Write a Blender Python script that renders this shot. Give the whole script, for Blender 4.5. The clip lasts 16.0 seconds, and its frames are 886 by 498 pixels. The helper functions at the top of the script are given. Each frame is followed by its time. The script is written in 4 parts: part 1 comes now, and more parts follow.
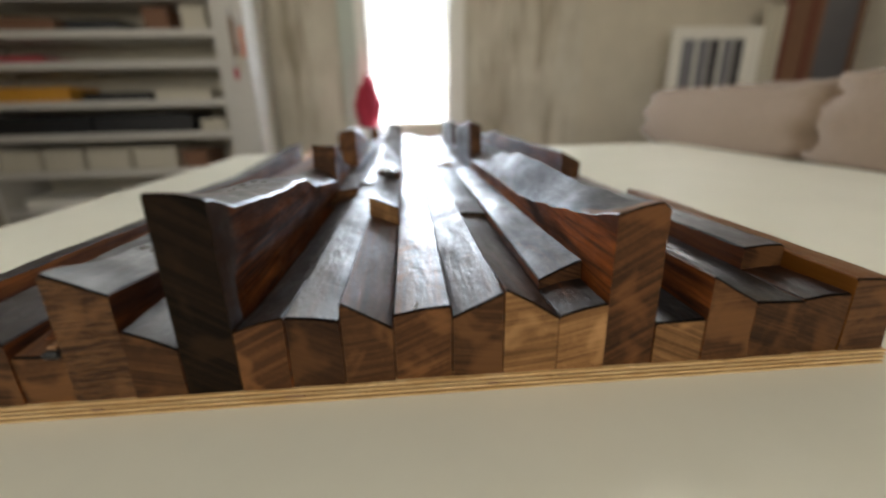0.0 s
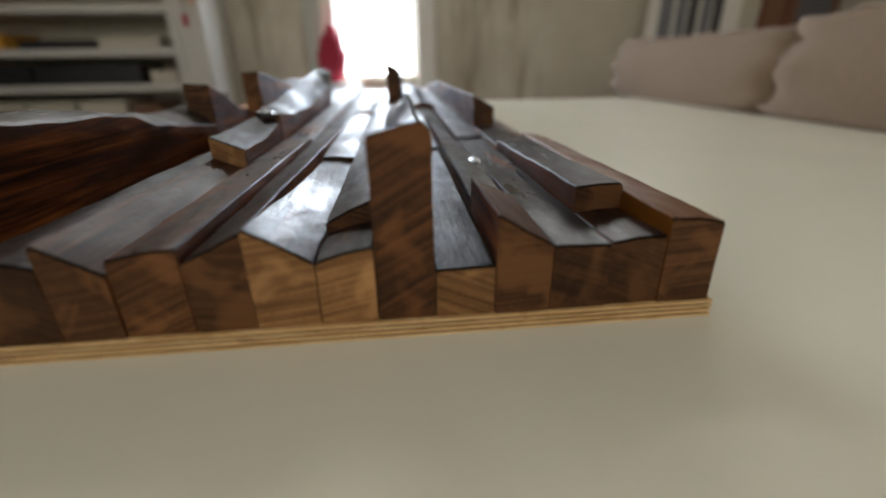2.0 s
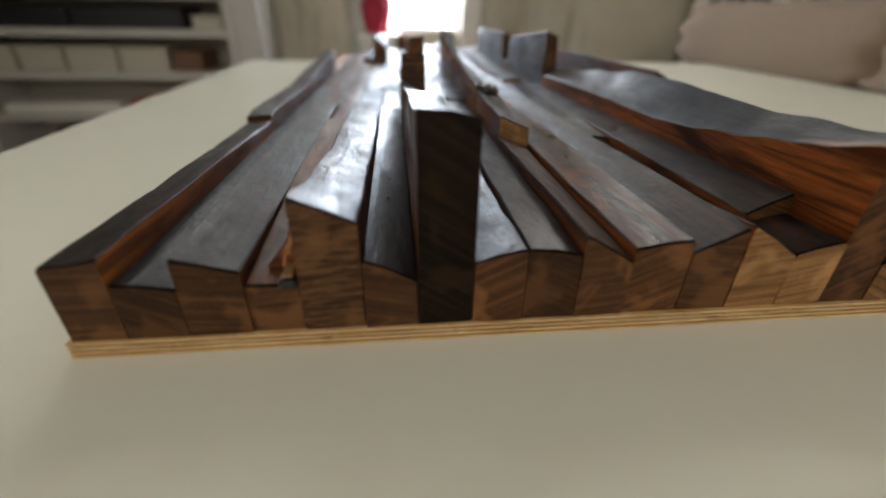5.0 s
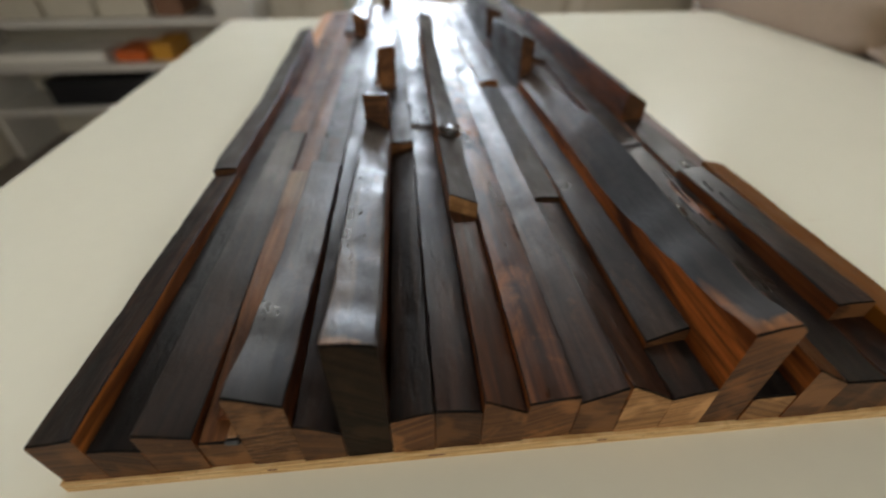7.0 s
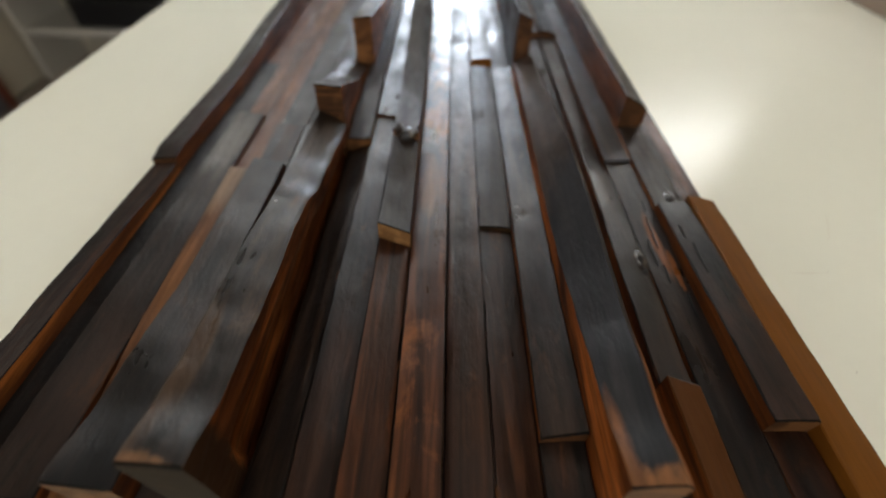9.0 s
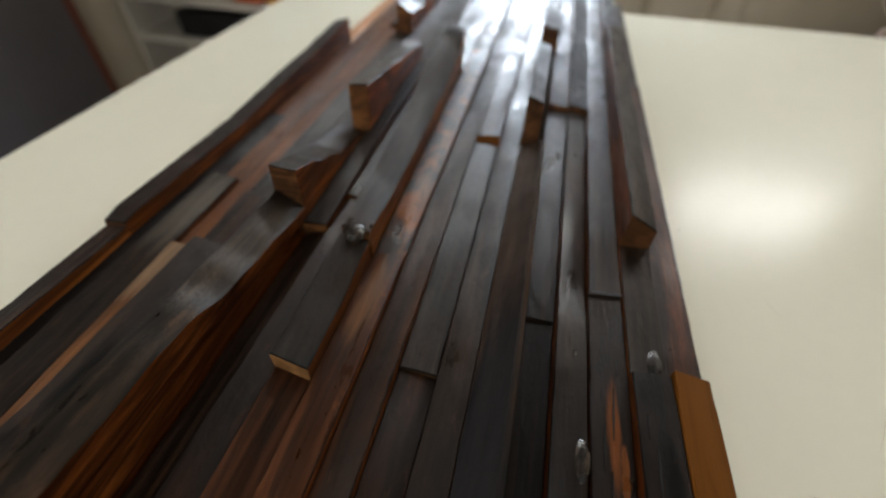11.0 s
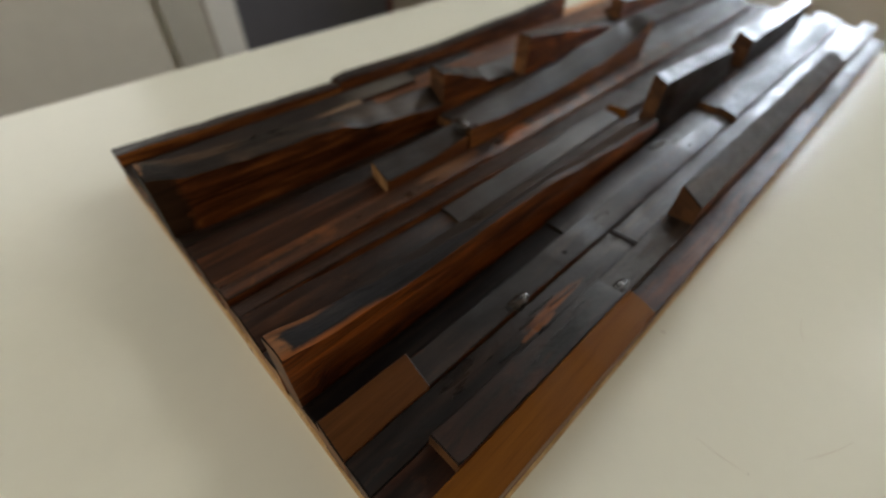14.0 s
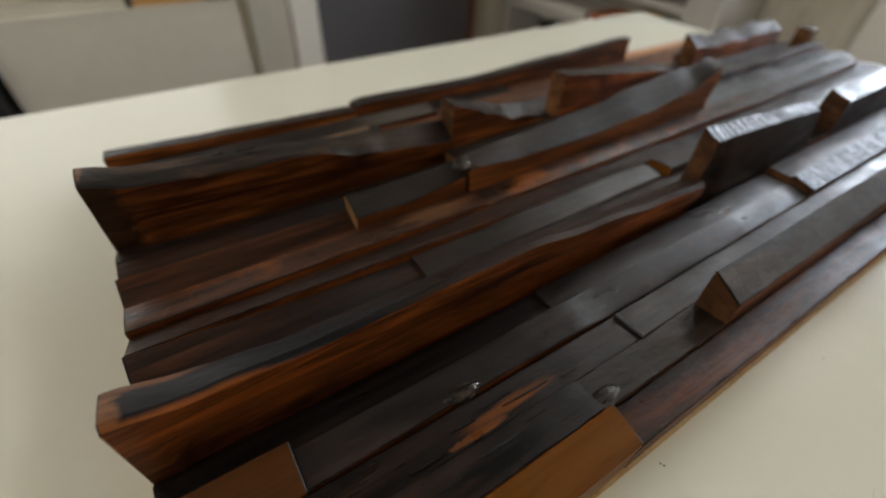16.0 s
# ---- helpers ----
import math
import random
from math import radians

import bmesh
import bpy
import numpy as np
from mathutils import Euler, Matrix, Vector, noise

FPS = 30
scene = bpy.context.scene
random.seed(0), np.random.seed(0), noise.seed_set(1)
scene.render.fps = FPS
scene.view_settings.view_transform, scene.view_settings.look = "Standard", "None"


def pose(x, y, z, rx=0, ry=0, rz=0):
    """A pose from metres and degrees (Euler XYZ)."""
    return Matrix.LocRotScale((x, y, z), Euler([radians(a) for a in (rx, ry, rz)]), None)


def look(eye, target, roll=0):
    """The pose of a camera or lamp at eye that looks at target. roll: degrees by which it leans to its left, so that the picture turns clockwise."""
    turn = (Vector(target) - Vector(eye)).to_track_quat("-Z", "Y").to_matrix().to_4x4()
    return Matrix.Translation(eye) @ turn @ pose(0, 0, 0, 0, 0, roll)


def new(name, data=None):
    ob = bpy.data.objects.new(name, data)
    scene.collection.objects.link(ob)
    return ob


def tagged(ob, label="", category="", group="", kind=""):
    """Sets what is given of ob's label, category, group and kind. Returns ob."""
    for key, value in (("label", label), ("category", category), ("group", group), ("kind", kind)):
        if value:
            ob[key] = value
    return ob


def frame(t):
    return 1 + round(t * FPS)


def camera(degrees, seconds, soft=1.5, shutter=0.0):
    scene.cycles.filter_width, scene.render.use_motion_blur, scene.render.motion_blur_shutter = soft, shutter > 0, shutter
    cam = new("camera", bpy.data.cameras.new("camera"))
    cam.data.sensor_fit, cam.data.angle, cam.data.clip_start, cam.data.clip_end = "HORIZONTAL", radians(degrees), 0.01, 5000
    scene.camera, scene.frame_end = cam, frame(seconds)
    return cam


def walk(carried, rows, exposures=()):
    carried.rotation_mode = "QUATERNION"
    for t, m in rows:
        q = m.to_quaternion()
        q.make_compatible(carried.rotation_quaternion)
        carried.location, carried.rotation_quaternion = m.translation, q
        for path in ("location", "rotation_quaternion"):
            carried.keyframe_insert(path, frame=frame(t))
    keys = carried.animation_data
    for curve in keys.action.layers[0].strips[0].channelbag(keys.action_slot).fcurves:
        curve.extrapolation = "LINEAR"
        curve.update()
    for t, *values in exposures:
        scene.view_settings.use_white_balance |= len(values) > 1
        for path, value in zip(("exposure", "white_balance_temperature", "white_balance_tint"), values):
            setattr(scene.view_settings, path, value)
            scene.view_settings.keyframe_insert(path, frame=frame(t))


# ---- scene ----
cam = camera(92, 16.0, soft=2.0, shutter=0.3)
PATH = [
    (0, (0.29681, -0.20704, 0.15705), (0.33140, 0.26528, -0.00333), -1.286),
    (0.5, (0.34122, -0.19728, 0.13762), (0.38598, 0.26369, -0.05080), -2.004),
    (1, (0.37110, -0.19313, 0.12998), (0.40911, 0.26619, -0.06388), -1.992),
    (1.5, (0.39919, -0.18865, 0.12830), (0.43479, 0.26803, -0.07213), -1.423),
    (2, (0.41884, -0.18587, 0.12925), (0.46288, 0.26997, -0.07143), -0.914),
    (2.5, (0.38641, -0.19057, 0.13718), (0.43117, 0.26167, -0.07134), -0.671),
    (3, (0.32115, -0.19095, 0.14387), (0.36079, 0.25999, -0.06844), -0.470),
    (3.5, (0.26416, -0.18815, 0.14826), (0.30907, 0.25999, -0.06888), 0.498),
    (4, (0.21336, -0.18937, 0.15313), (0.25701, 0.25528, -0.07132), 0.660),
    (4.5, (0.17341, -0.18468, 0.15248), (0.21713, 0.25590, -0.07986), 1.116),
    (4.7, (0.16369, -0.18255, 0.15203), (0.20998, 0.25582, -0.08396), 1.246),
    (6.8, (0.19137, -0.14016, 0.27146), (0.24066, 0.24702, -0.04104), 0.889),
    (7, (0.21933, -0.13367, 0.28457), (0.25490, 0.25288, -0.03057), 0.020),
    (7.5, (0.26303, -0.12952, 0.30495), (0.29381, 0.24681, -0.02280), 0.880),
    (8, (0.30706, -0.10478, 0.30913), (0.33512, 0.24821, -0.04387), 0.424),
    (8.5, (0.31686, -0.07883, 0.31417), (0.33323, 0.27223, -0.04148), 1.012),
    (9, (0.31094, -0.05626, 0.32171), (0.31276, 0.28647, -0.04235), 2.018),
    (9.5, (0.32197, -0.01440, 0.34195), (0.31731, 0.32794, -0.02244), 1.465),
    (9.7, (0.32729, -0.00709, 0.35163), (0.32900, 0.34578, -0.00261), 2.445),
    (11.8, (0.48194, 0.10885, 0.34715), (0.32913, 0.42943, -0.00481), 3.216),
    (12, (0.49471, 0.11064, 0.34767), (0.32745, 0.42928, 0.00056), 3.929),
    (12.5, (0.49793, 0.04175, 0.33984), (0.34866, 0.35353, -0.02142), 3.943),
    (13, (0.50064, -0.03118, 0.33361), (0.36972, 0.28192, -0.03357), 3.283),
    (13.5, (0.54650, -0.04436, 0.34552), (0.37556, 0.23931, -0.02905), 2.231),
    (14, (0.60144, -0.02537, 0.36102), (0.36076, 0.22268, -0.00029), 2.804),
    (14.5, (0.62954, 0.01255, 0.36261), (0.33407, 0.21935, 0.01630), 3.065),
    (15, (0.64672, 0.04836, 0.35761), (0.34260, 0.24687, 0.01395), 3.628),
    (15.5, (0.64331, 0.07453, 0.34621), (0.32619, 0.28476, 0.02182), 2.795),
    (16, (0.60561, 0.09208, 0.32803), (0.30038, 0.29962, -0.00926), 2.675),
]
walk(cam, [(t, look(e, g, r)) for t, e, g, r in PATH],
     [(0, 0.54), (0.5, 0.32), (1.0, 0.15), (1.5, 0.07), (3.0, 0.12), (4.7, 0.2), (6.8, 0.48), (9.0, 0.68), (9.7, 0.74), (12.0, 0.4), (14.0, 0.34), (15.0, 0.3), (16.0, 0.4)])

cam.data.dof.use_dof = True
cam.data.dof.focus_distance = 0.29
cam.data.dof.aperture_fstop = 2.5

# ---------------------------------------------------------------- light
world = bpy.data.worlds.new("daylight")
scene.world = world
world.use_nodes = True
wn = world.node_tree
sky = wn.nodes.new("ShaderNodeTexSky")
sky.sky_type, sky.sun_disc = "NISHITA", False
sky.sun_elevation, sky.sun_rotation = radians(32), radians(200)
wn.links.new(sky.outputs[0], wn.nodes["Background"].inputs[0])
wn.nodes["Background"].inputs[1].default_value = 0.05


def window_light(name, x, y, z, rx, rz, w, h, power, color):
    data = bpy.data.lights.new(name, "AREA")
    data.shape, data.size, data.size_y, data.energy, data.color = "RECTANGLE", w, h, power, color
    ob = new(name, data)
    ob.matrix_world = pose(x, y, z, rx, 0, rz)
    return ob


COOL, WARM = (0.70, 0.82, 1.0), (1.0, 0.95, 0.86)
window_light("window_light_far", 0.325, 2.66, 0.495, -90, 0, 0.44, 0.89, 17, COOL)
window_light("window_light_high", 1.90, 2.66, 1.43, -90, 0, 0.92, 0.40, 7, WARM)
# added high fill that puts sheen on the stave tops, source unseen
window_light("window_light_top", -0.35, 2.66, 1.71, -90, 0, 1.76, 0.38, 6.5, WARM)
# added fill from behind the camera; no window is known there
window_light("window_light_back", 0.5, -2.16, 1.12, 90, 0, 1.8, 0.95, 20, WARM)
# added side fill to brighten the table from the west, source unseen
window_light("window_light_side", -2.01, -0.55, 0.95, 90, -90, 1.8, 1.0, 9.0, WARM)




# ---------------------------------------------------------------- materials
def nodes_of(name):
    m = bpy.data.materials.new(name)
    m.use_nodes = True
    t = m.node_tree
    return m, t, t.nodes["Principled BSDF"]


def ramp(t, fac, stops):
    r = t.nodes.new("ShaderNodeValToRGB")
    while len(r.color_ramp.elements) < len(stops):
        r.color_ramp.elements.new(0.5)
    for e, (p, c) in zip(r.color_ramp.elements, stops):
        e.position, e.color = p, (*c, 1)
    t.links.new(fac, r.inputs[0])
    return r.outputs[0]


def noise_of(t, vec, scale, detail=4.0, rough=0.55, dist=0.0):
    n = t.nodes.new("ShaderNodeTexNoise")
    n.inputs["Scale"].default_value, n.inputs["Detail"].default_value = scale, detail
    n.inputs["Roughness"].default_value, n.inputs["Distortion"].default_value = rough, dist
    t.links.new(vec, n.inputs["Vector"])
    return n.outputs["Fac"]


def coords(t, scale=(1, 1, 1), rot=(0, 0, 0), per_piece=True):
    """Object coordinates, stretched, and shifted from piece to piece."""
    tc = t.nodes.new("ShaderNodeTexCoord")
    mp = t.nodes.new("ShaderNodeMapping")
    mp.inputs["Scale"].default_value, mp.inputs["Rotation"].default_value = scale, rot
    t.links.new(tc.outputs["Object"], mp.inputs["Vector"])
    if not per_piece:
        return mp.outputs[0]
    oi = t.nodes.new("ShaderNodeObjectInfo")
    mul = t.nodes.new("ShaderNodeMath")
    mul.operation, mul.inputs[1].default_value = "MULTIPLY", 61.0
    t.links.new(oi.outputs["Random"], mul.inputs[0])
    add = t.nodes.new("ShaderNodeVectorMath")
    t.links.new(mp.outputs[0], add.inputs[0])
    t.links.new(mul.outputs[0], add.inputs[1])
    return add.outputs[0]


def mix(t, fac, a, b, mode="MIX"):
    m = t.nodes.new("ShaderNodeMix")
    m.data_type, m.blend_type = "RGBA", mode
    for s, v in (("Factor", fac), ("A", a), ("B", b)):
        sock = [k for k in m.inputs if k.name == s and k.type == ("VALUE" if s == "Factor" else "RGBA")][0]
        if isinstance(v, (int, float)):
            sock.default_value = v
        elif isinstance(v, tuple):
            sock.default_value = (*v, 1)
        else:
            t.links.new(v, sock)
    return [o for o in m.outputs if o.type == "RGBA"][0]


def bump(t, bsdf, height, strength, distance):
    b = t.nodes.new("ShaderNodeBump")
    b.inputs["Strength"].default_value, b.inputs["Distance"].default_value = strength, distance
    t.links.new(height, b.inputs["Height"])
    t.links.new(b.outputs[0], bsdf.inputs["Normal"])


def rough_of(t, bsdf, fac, lo, hi):
    r = t.nodes.new("ShaderNodeMapRange")
    r.inputs["To Min"].default_value, r.inputs["To Max"].default_value = lo, hi
    t.links.new(fac, r.inputs["Value"])
    t.links.new(r.outputs[0], bsdf.inputs["Roughness"])


def remap(t, fac, a, b, lo, hi):
    r = t.nodes.new("ShaderNodeMapRange")
    for k, v in (("From Min", a), ("From Max", b), ("To Min", lo), ("To Max", hi)):
        r.inputs[k].default_value = v
    t.links.new(fac, r.inputs["Value"])
    return r.outputs[0]


def total(t, *terms):
    """The weighted sum of grey values: pairs of socket and weight."""
    out = None
    for sock, weight in terms:
        m = t.nodes.new("ShaderNodeMath")
        m.operation, m.inputs[1].default_value, m.inputs[2].default_value = "MULTIPLY_ADD", weight, 0.0
        t.links.new(sock, m.inputs[0])
        if out:
            t.links.new(out, m.inputs[2])
        out = m.outputs[0]
    return out


def near(t, x, y, rx, ry, edge=0.7):
    """1 inside an uneven oval of the plan, 0 outside it."""
    tc = t.nodes.new("ShaderNodeTexCoord")
    mp = t.nodes.new("ShaderNodeMapping")
    mp.inputs["Scale"].default_value = (1 / rx, 1 / ry, 0.0)
    mp.inputs["Location"].default_value = (-x / rx, -y / ry, 0.0)
    t.links.new(tc.outputs["Object"], mp.inputs["Vector"])
    ln = t.nodes.new("ShaderNodeVectorMath")
    ln.operation = "LENGTH"
    t.links.new(mp.outputs[0], ln.inputs[0])
    short = ry < 0.03
    ragged = noise_of(t, coords(t, (150, 110, 150) if short else (120, 18, 120)), 1.0, 4, 0.6, 0.3)
    edge = edge * 0.5 if short else edge
    return remap(t, total(t, (ln.outputs["Value"], 1.0), (ragged, 1.2)), 1.45 + edge, 1.45 - edge, 0.0, 1.0)


def wood(name, dark, mid, light, lo, hi, grain=1.0, patch=None, streak=(70, 3.0, 70), flame=False, spec=0.5, spots=(), saw=False, vary=1.0, stain=(18, 5.5, 18), fleck=None, figure=None, spread=(0.46, 0.64)):
    """Varnished wood whose grain runs along y: grain, pores, broad stains, hand-planed relief, uneven gloss.
    fleck: colour of small rubbed-through flecks; figure: colour of dark wavy lines of growth along a side."""
    m, t, b = nodes_of(name)
    fine = noise_of(t, coords(t, streak), 1.6, 6, 0.62, 0.4)
    pores = noise_of(t, coords(t, (420, 16, 420)), 1.0, 3, 0.6, 0.1)
    broad = noise_of(t, coords(t, stain), 1.0, 5, 0.65, 0.9)
    hand = noise_of(t, coords(t, (34, 12, 34)), 1.0, 3, 0.5, 0.3)
    plane = noise_of(t, coords(t, (60, 22, 60)), 1.0, 2, 0.45, 0.1)
    mottle = noise_of(t, coords(t, (150, 60, 150)), 1.0, 4, 0.6, 0.4)
    col = ramp(t, fine, [(0.35, dark), (0.50, mid), (0.65, light)])
    col = mix(t, remap(t, pores, 0.56, 0.74, 0.0, 0.35), col, tuple(c * 0.4 for c in dark))
    if flame:
        flick = noise_of(t, coords(t, (30, 13, 30)), 1.0, 5, 0.62, 0.9)
        col = mix(t, total(t, (remap(t, flick, 0.46, 0.60, 0.0, 1.0), 0.8)), col, patch)
    elif patch:
        col = mix(t, remap(t, total(t, (broad, 0.8), (fine, 0.2)), *spread, 0.0, 1.0), col, patch)
    runs = noise_of(t, coords(t, (stain[0] * 3.2, stain[1] * 0.55, stain[2] * 3.2)), 1.0, 3, 0.55, 0.5)
    col = mix(t, remap(t, runs, 0.53, 0.66, 0.0, 0.7 * vary), col, tuple(c * 0.6 for c in dark))
    if figure:
        wavy = noise_of(t, coords(t, (36, 5.0, 85)), 1.0, 4, 0.55, 2.2)
        hair = noise_of(t, coords(t, (90, 8, 330)), 1.0, 3, 0.6, 1.0)
        col = mix(t, total(t, (remap(t, wavy, 0.46, 0.66, 0.0, 1.0), 0.8)), col, figure)
        col = mix(t, total(t, (remap(t, hair, 0.52, 0.70, 0.0, 1.0), 0.4)), col, figure)
    if fleck:
        chips = noise_of(t, coords(t, (90, 24, 90)), 1.0, 5, 0.65, 0.8)
        col = mix(t, total(t, (remap(t, total(t, (chips, 0.62), (broad, 0.38)), 0.57, 0.67, 0.0, 1.0), 0.6)), col, fleck)
    oi = t.nodes.new("ShaderNodeObjectInfo")
    shade = ramp(t, oi.outputs["Random"], [(0.0, (1 - 0.4 * vary, 1 - 0.38 * vary, 1 - 0.34 * vary)), (0.5, (1, 1, 1)), (1.0, (1 + 0.4 * vary, 1 + 0.2 * vary, 1))])
    col = mix(t, 1.0, col, shade, "MULTIPLY")
    for *oval, tint in spots:
        col = mix(t, near(t, *oval, edge=0.3), col, mix(t, remap(t, fine, 0.3, 0.7, 0.0, 1.0), tuple(c * 0.35 for c in tint), tint))
    t.links.new(col, b.inputs["Base Color"])
    gloss = total(t, (broad, 0.34), (hand, 0.24), (fine, 0.14), (mottle, 0.14), (plane, 0.14))
    t.links.new(remap(t, gloss, 0.40, 0.60, lo - 0.09, hi + 0.08), b.inputs["Roughness"])
    b.inputs["Specular IOR Level"].default_value = spec
    terms = [(fine, 0.48), (pores, -0.16), (hand, 1.7), (plane, 0.8), (mottle, 0.75)]
    if saw:
        w = t.nodes.new("ShaderNodeTexWave")
        w.wave_type, w.bands_direction = "BANDS", "Y"
        w.inputs["Scale"].default_value, w.inputs["Distortion"].default_value = 34.0, 16.0
        w.inputs["Detail"].default_value, w.inputs["Detail Scale"].default_value = 3.0, 0.9
        t.links.new(coords(t, (0.35, 1, 0.35)), w.inputs["Vector"])
        terms.append((w.outputs["Fac"], 0.75))
    bump(t, b, total(t, *terms), 0.6 * grain, 0.0014)
    return m


RUSTY = (0.120, 0.040, 0.012)
DARK3 = (0.005, 0.004, 0.003), (0.014, 0.009, 0.007), (0.032, 0.019, 0.012)
TOP_DARK = wood("weathered_dark_top", *DARK3, 0.36, 0.56, 1.0, (0.040, 0.018, 0.010), spec=0.26, stain=(24, 7, 24), fleck=(0.090, 0.034, 0.013))
TOP_WORN = wood("charred_top_with_chipped_tip", (0.004, 0.004, 0.005), (0.010, 0.010, 0.012), (0.020, 0.019, 0.020), 0.42, 0.6, 0.8, (0.013, 0.013, 0.015), spec=0.2, spots=[(0.420, -0.008, 0.034, 0.020, (0.30, 0.125, 0.045)), (0.4065, 0.010, 0.005, 0.040, (0.26, 0.100, 0.034)), (0.416, 0.44, 0.030, 0.17, (0.070, 0.045, 0.032)), (0.402, 0.30, 0.006, 0.09, (0.085, 0.050, 0.032)), (0.4345, 0.03, 0.0045, 0.09, (0.34, 0.105, 0.024)), (0.433, 0.33, 0.004, 0.16, (0.080, 0.038, 0.018))])
# first spot is the rubbed tip; pale spots behind it paint in reflected light
TOP_TIP = wood("blotched_dark_top_with_rubbed_tip_and_painted_sheen", (0.009, 0.007, 0.005), (0.026, 0.018, 0.013), (0.052, 0.034, 0.022), 0.34, 0.50, 1.0, (0.110, 0.060, 0.032), spec=0.3, spots=[(0.182, -0.006, 0.020, 0.012, (0.26, 0.13, 0.06)), (0.176, 0.060, 0.010, 0.040, (0.095, 0.052, 0.026)), (0.184, 0.29, 0.016, 0.070, (0.070, 0.048, 0.032))], stain=(30, 9, 30), spread=(0.50, 0.62))
TOP_GREY = wood("weathered_grey_top", (0.008, 0.006, 0.005), (0.022, 0.017, 0.013), (0.050, 0.038, 0.029), 0.32, 0.56, 1.2, (0.026, 0.014, 0.008), spec=0.29, fleck=(0.060, 0.028, 0.014))
TOP_BROWN = wood("stained_brown_top", (0.008, 0.003, 0.002), (0.044, 0.013, 0.005), (0.105, 0.033, 0.010), 0.34, 0.52, 1.0, (0.012, 0.008, 0.006), spec=0.32, fleck=RUSTY)
TOP_RED = wood("red_brown_top", (0.010, 0.004, 0.002), (0.038, 0.013, 0.005), (0.092, 0.030, 0.010), 0.34, 0.52, 0.9, (0.018, 0.011, 0.007), spec=0.28, spread=(0.50, 0.64), vary=0.3, fleck=(0.16, 0.052, 0.016))
TOP_RED_GREY = wood("grey_brown_top", (0.012, 0.005, 0.002), (0.038, 0.014, 0.006), (0.082, 0.031, 0.012), 0.31, 0.48, 1.0, (0.175, 0.068, 0.022), spec=0.34, spread=(0.52, 0.68), stain=(26, 13, 26), spots=[(0.300, 0.29, 0.010, 0.05, (0.22, 0.095, 0.034))])
TOP_SCORCH = wood("brown_top_with_orange_patch", (0.007, 0.005, 0.004), (0.022, 0.013, 0.009), (0.046, 0.024, 0.014), 0.30, 0.48, 1.0, (0.014, 0.012, 0.011), spec=0.3, spots=[(0.509, 0.222, 0.0045, 0.045, (0.30, 0.095, 0.022)), (0.515, 0.190, 0.003, 0.025, (0.26, 0.085, 0.020))], fleck=(0.075, 0.032, 0.015))
TOP_FLAME = wood("flamed_brown_top", (0.008, 0.005, 0.003), (0.028, 0.013, 0.007), (0.070, 0.030, 0.014), 0.30, 0.48, 1.0, (0.250, 0.080, 0.018), flame=True, spec=0.36, fleck=(0.150, 0.058, 0.020))
SIDE = wood("oiled_brown_side", (0.085, 0.022, 0.004), (0.215, 0.060, 0.011), (0.410, 0.122, 0.025), 0.40, 0.58, 0.9, (0.030, 0.008, 0.002), streak=(20, 2.4, 48), spec=0.18, vary=0.5, stain=(12, 4.0, 24), figure=(0.014, 0.004, 0.002))
SIDE_ORANGE = wood("golden_orange_side", (0.130, 0.040, 0.008), (0.280, 0.088, 0.016), (0.430, 0.150, 0.030), 0.40, 0.58, 0.9, (0.085, 0.022, 0.004), streak=(20, 2.4, 48), spec=0.18, vary=0.4, stain=(12, 4.0, 24), figure=(0.060, 0.016, 0.004))
# darkened copy of SIDE: shade on the tall stave put into its colour
SIDE_SHADED = wood("shaded_brown_side", (0.052, 0.014, 0.004), (0.145, 0.041, 0.010), (0.310, 0.094, 0.021), 0.40, 0.58, 0.9, (0.026, 0.007, 0.002), streak=(20, 2.4, 48), spec=0.07, vary=0.3, stain=(12, 4.0, 24), figure=(0.012, 0.004, 0.002), spots=[(0.200, 0.004, 0.030, 0.024, (0.040, 0.018, 0.008))])
SAWN = wood("saw_marked_top", (0.010, 0.010, 0.010), (0.026, 0.024, 0.024), (0.055, 0.050, 0.048), 0.36, 0.54, 3.2, None, (9, 130, 9), spec=0.24, saw=True)
TAN = wood("plain_tan_face", (0.128, 0.044, 0.005), (0.152, 0.053, 0.006), (0.172, 0.062, 0.008), 0.38, 0.52, 0.25, spec=0.15, vary=0.3)
TAN_DARK = wood("brown_planed_face", (0.056, 0.019, 0.005), (0.080, 0.028, 0.007), (0.100, 0.037, 0.010), 0.36, 0.50, 0.25, spec=0.15, vary=0.2)
PALE = wood("pale_raw_face", (0.300, 0.150, 0.062), (0.390, 0.205, 0.092), (0.460, 0.260, 0.130), 0.40, 0.55, 0.5, spec=0.3)
TOP_BLACK = wood("charred_fibrous_top", (0.003, 0.002, 0.002), (0.009, 0.006, 0.004), (0.022, 0.013, 0.008), 0.36, 0.54, 1.2, None, (120, 4.0, 120), spec=0.24, fleck=(0.030, 0.014, 0.008))
TOP_RUST = wood("rusty_brown_top", (0.040, 0.013, 0.004), (0.120, 0.040, 0.012), (0.215, 0.080, 0.026), 0.34, 0.52, 1.1, (0.036, 0.016, 0.009), spec=0.3, spread=(0.57, 0.70))
# rusty wood; the pale spot is whitish sheen put into the colour
TOP_RUST_SHEEN = wood("pale_rusty_top_with_painted_sheen", (0.046, 0.017, 0.006), (0.125, 0.050, 0.017), (0.215, 0.092, 0.034), 0.34, 0.52, 1.1, (0.060, 0.026, 0.012), spec=0.3, spread=(0.57, 0.70), spots=[(0.100, 0.285, 0.020, 0.045, (0.32, 0.20, 0.115))])
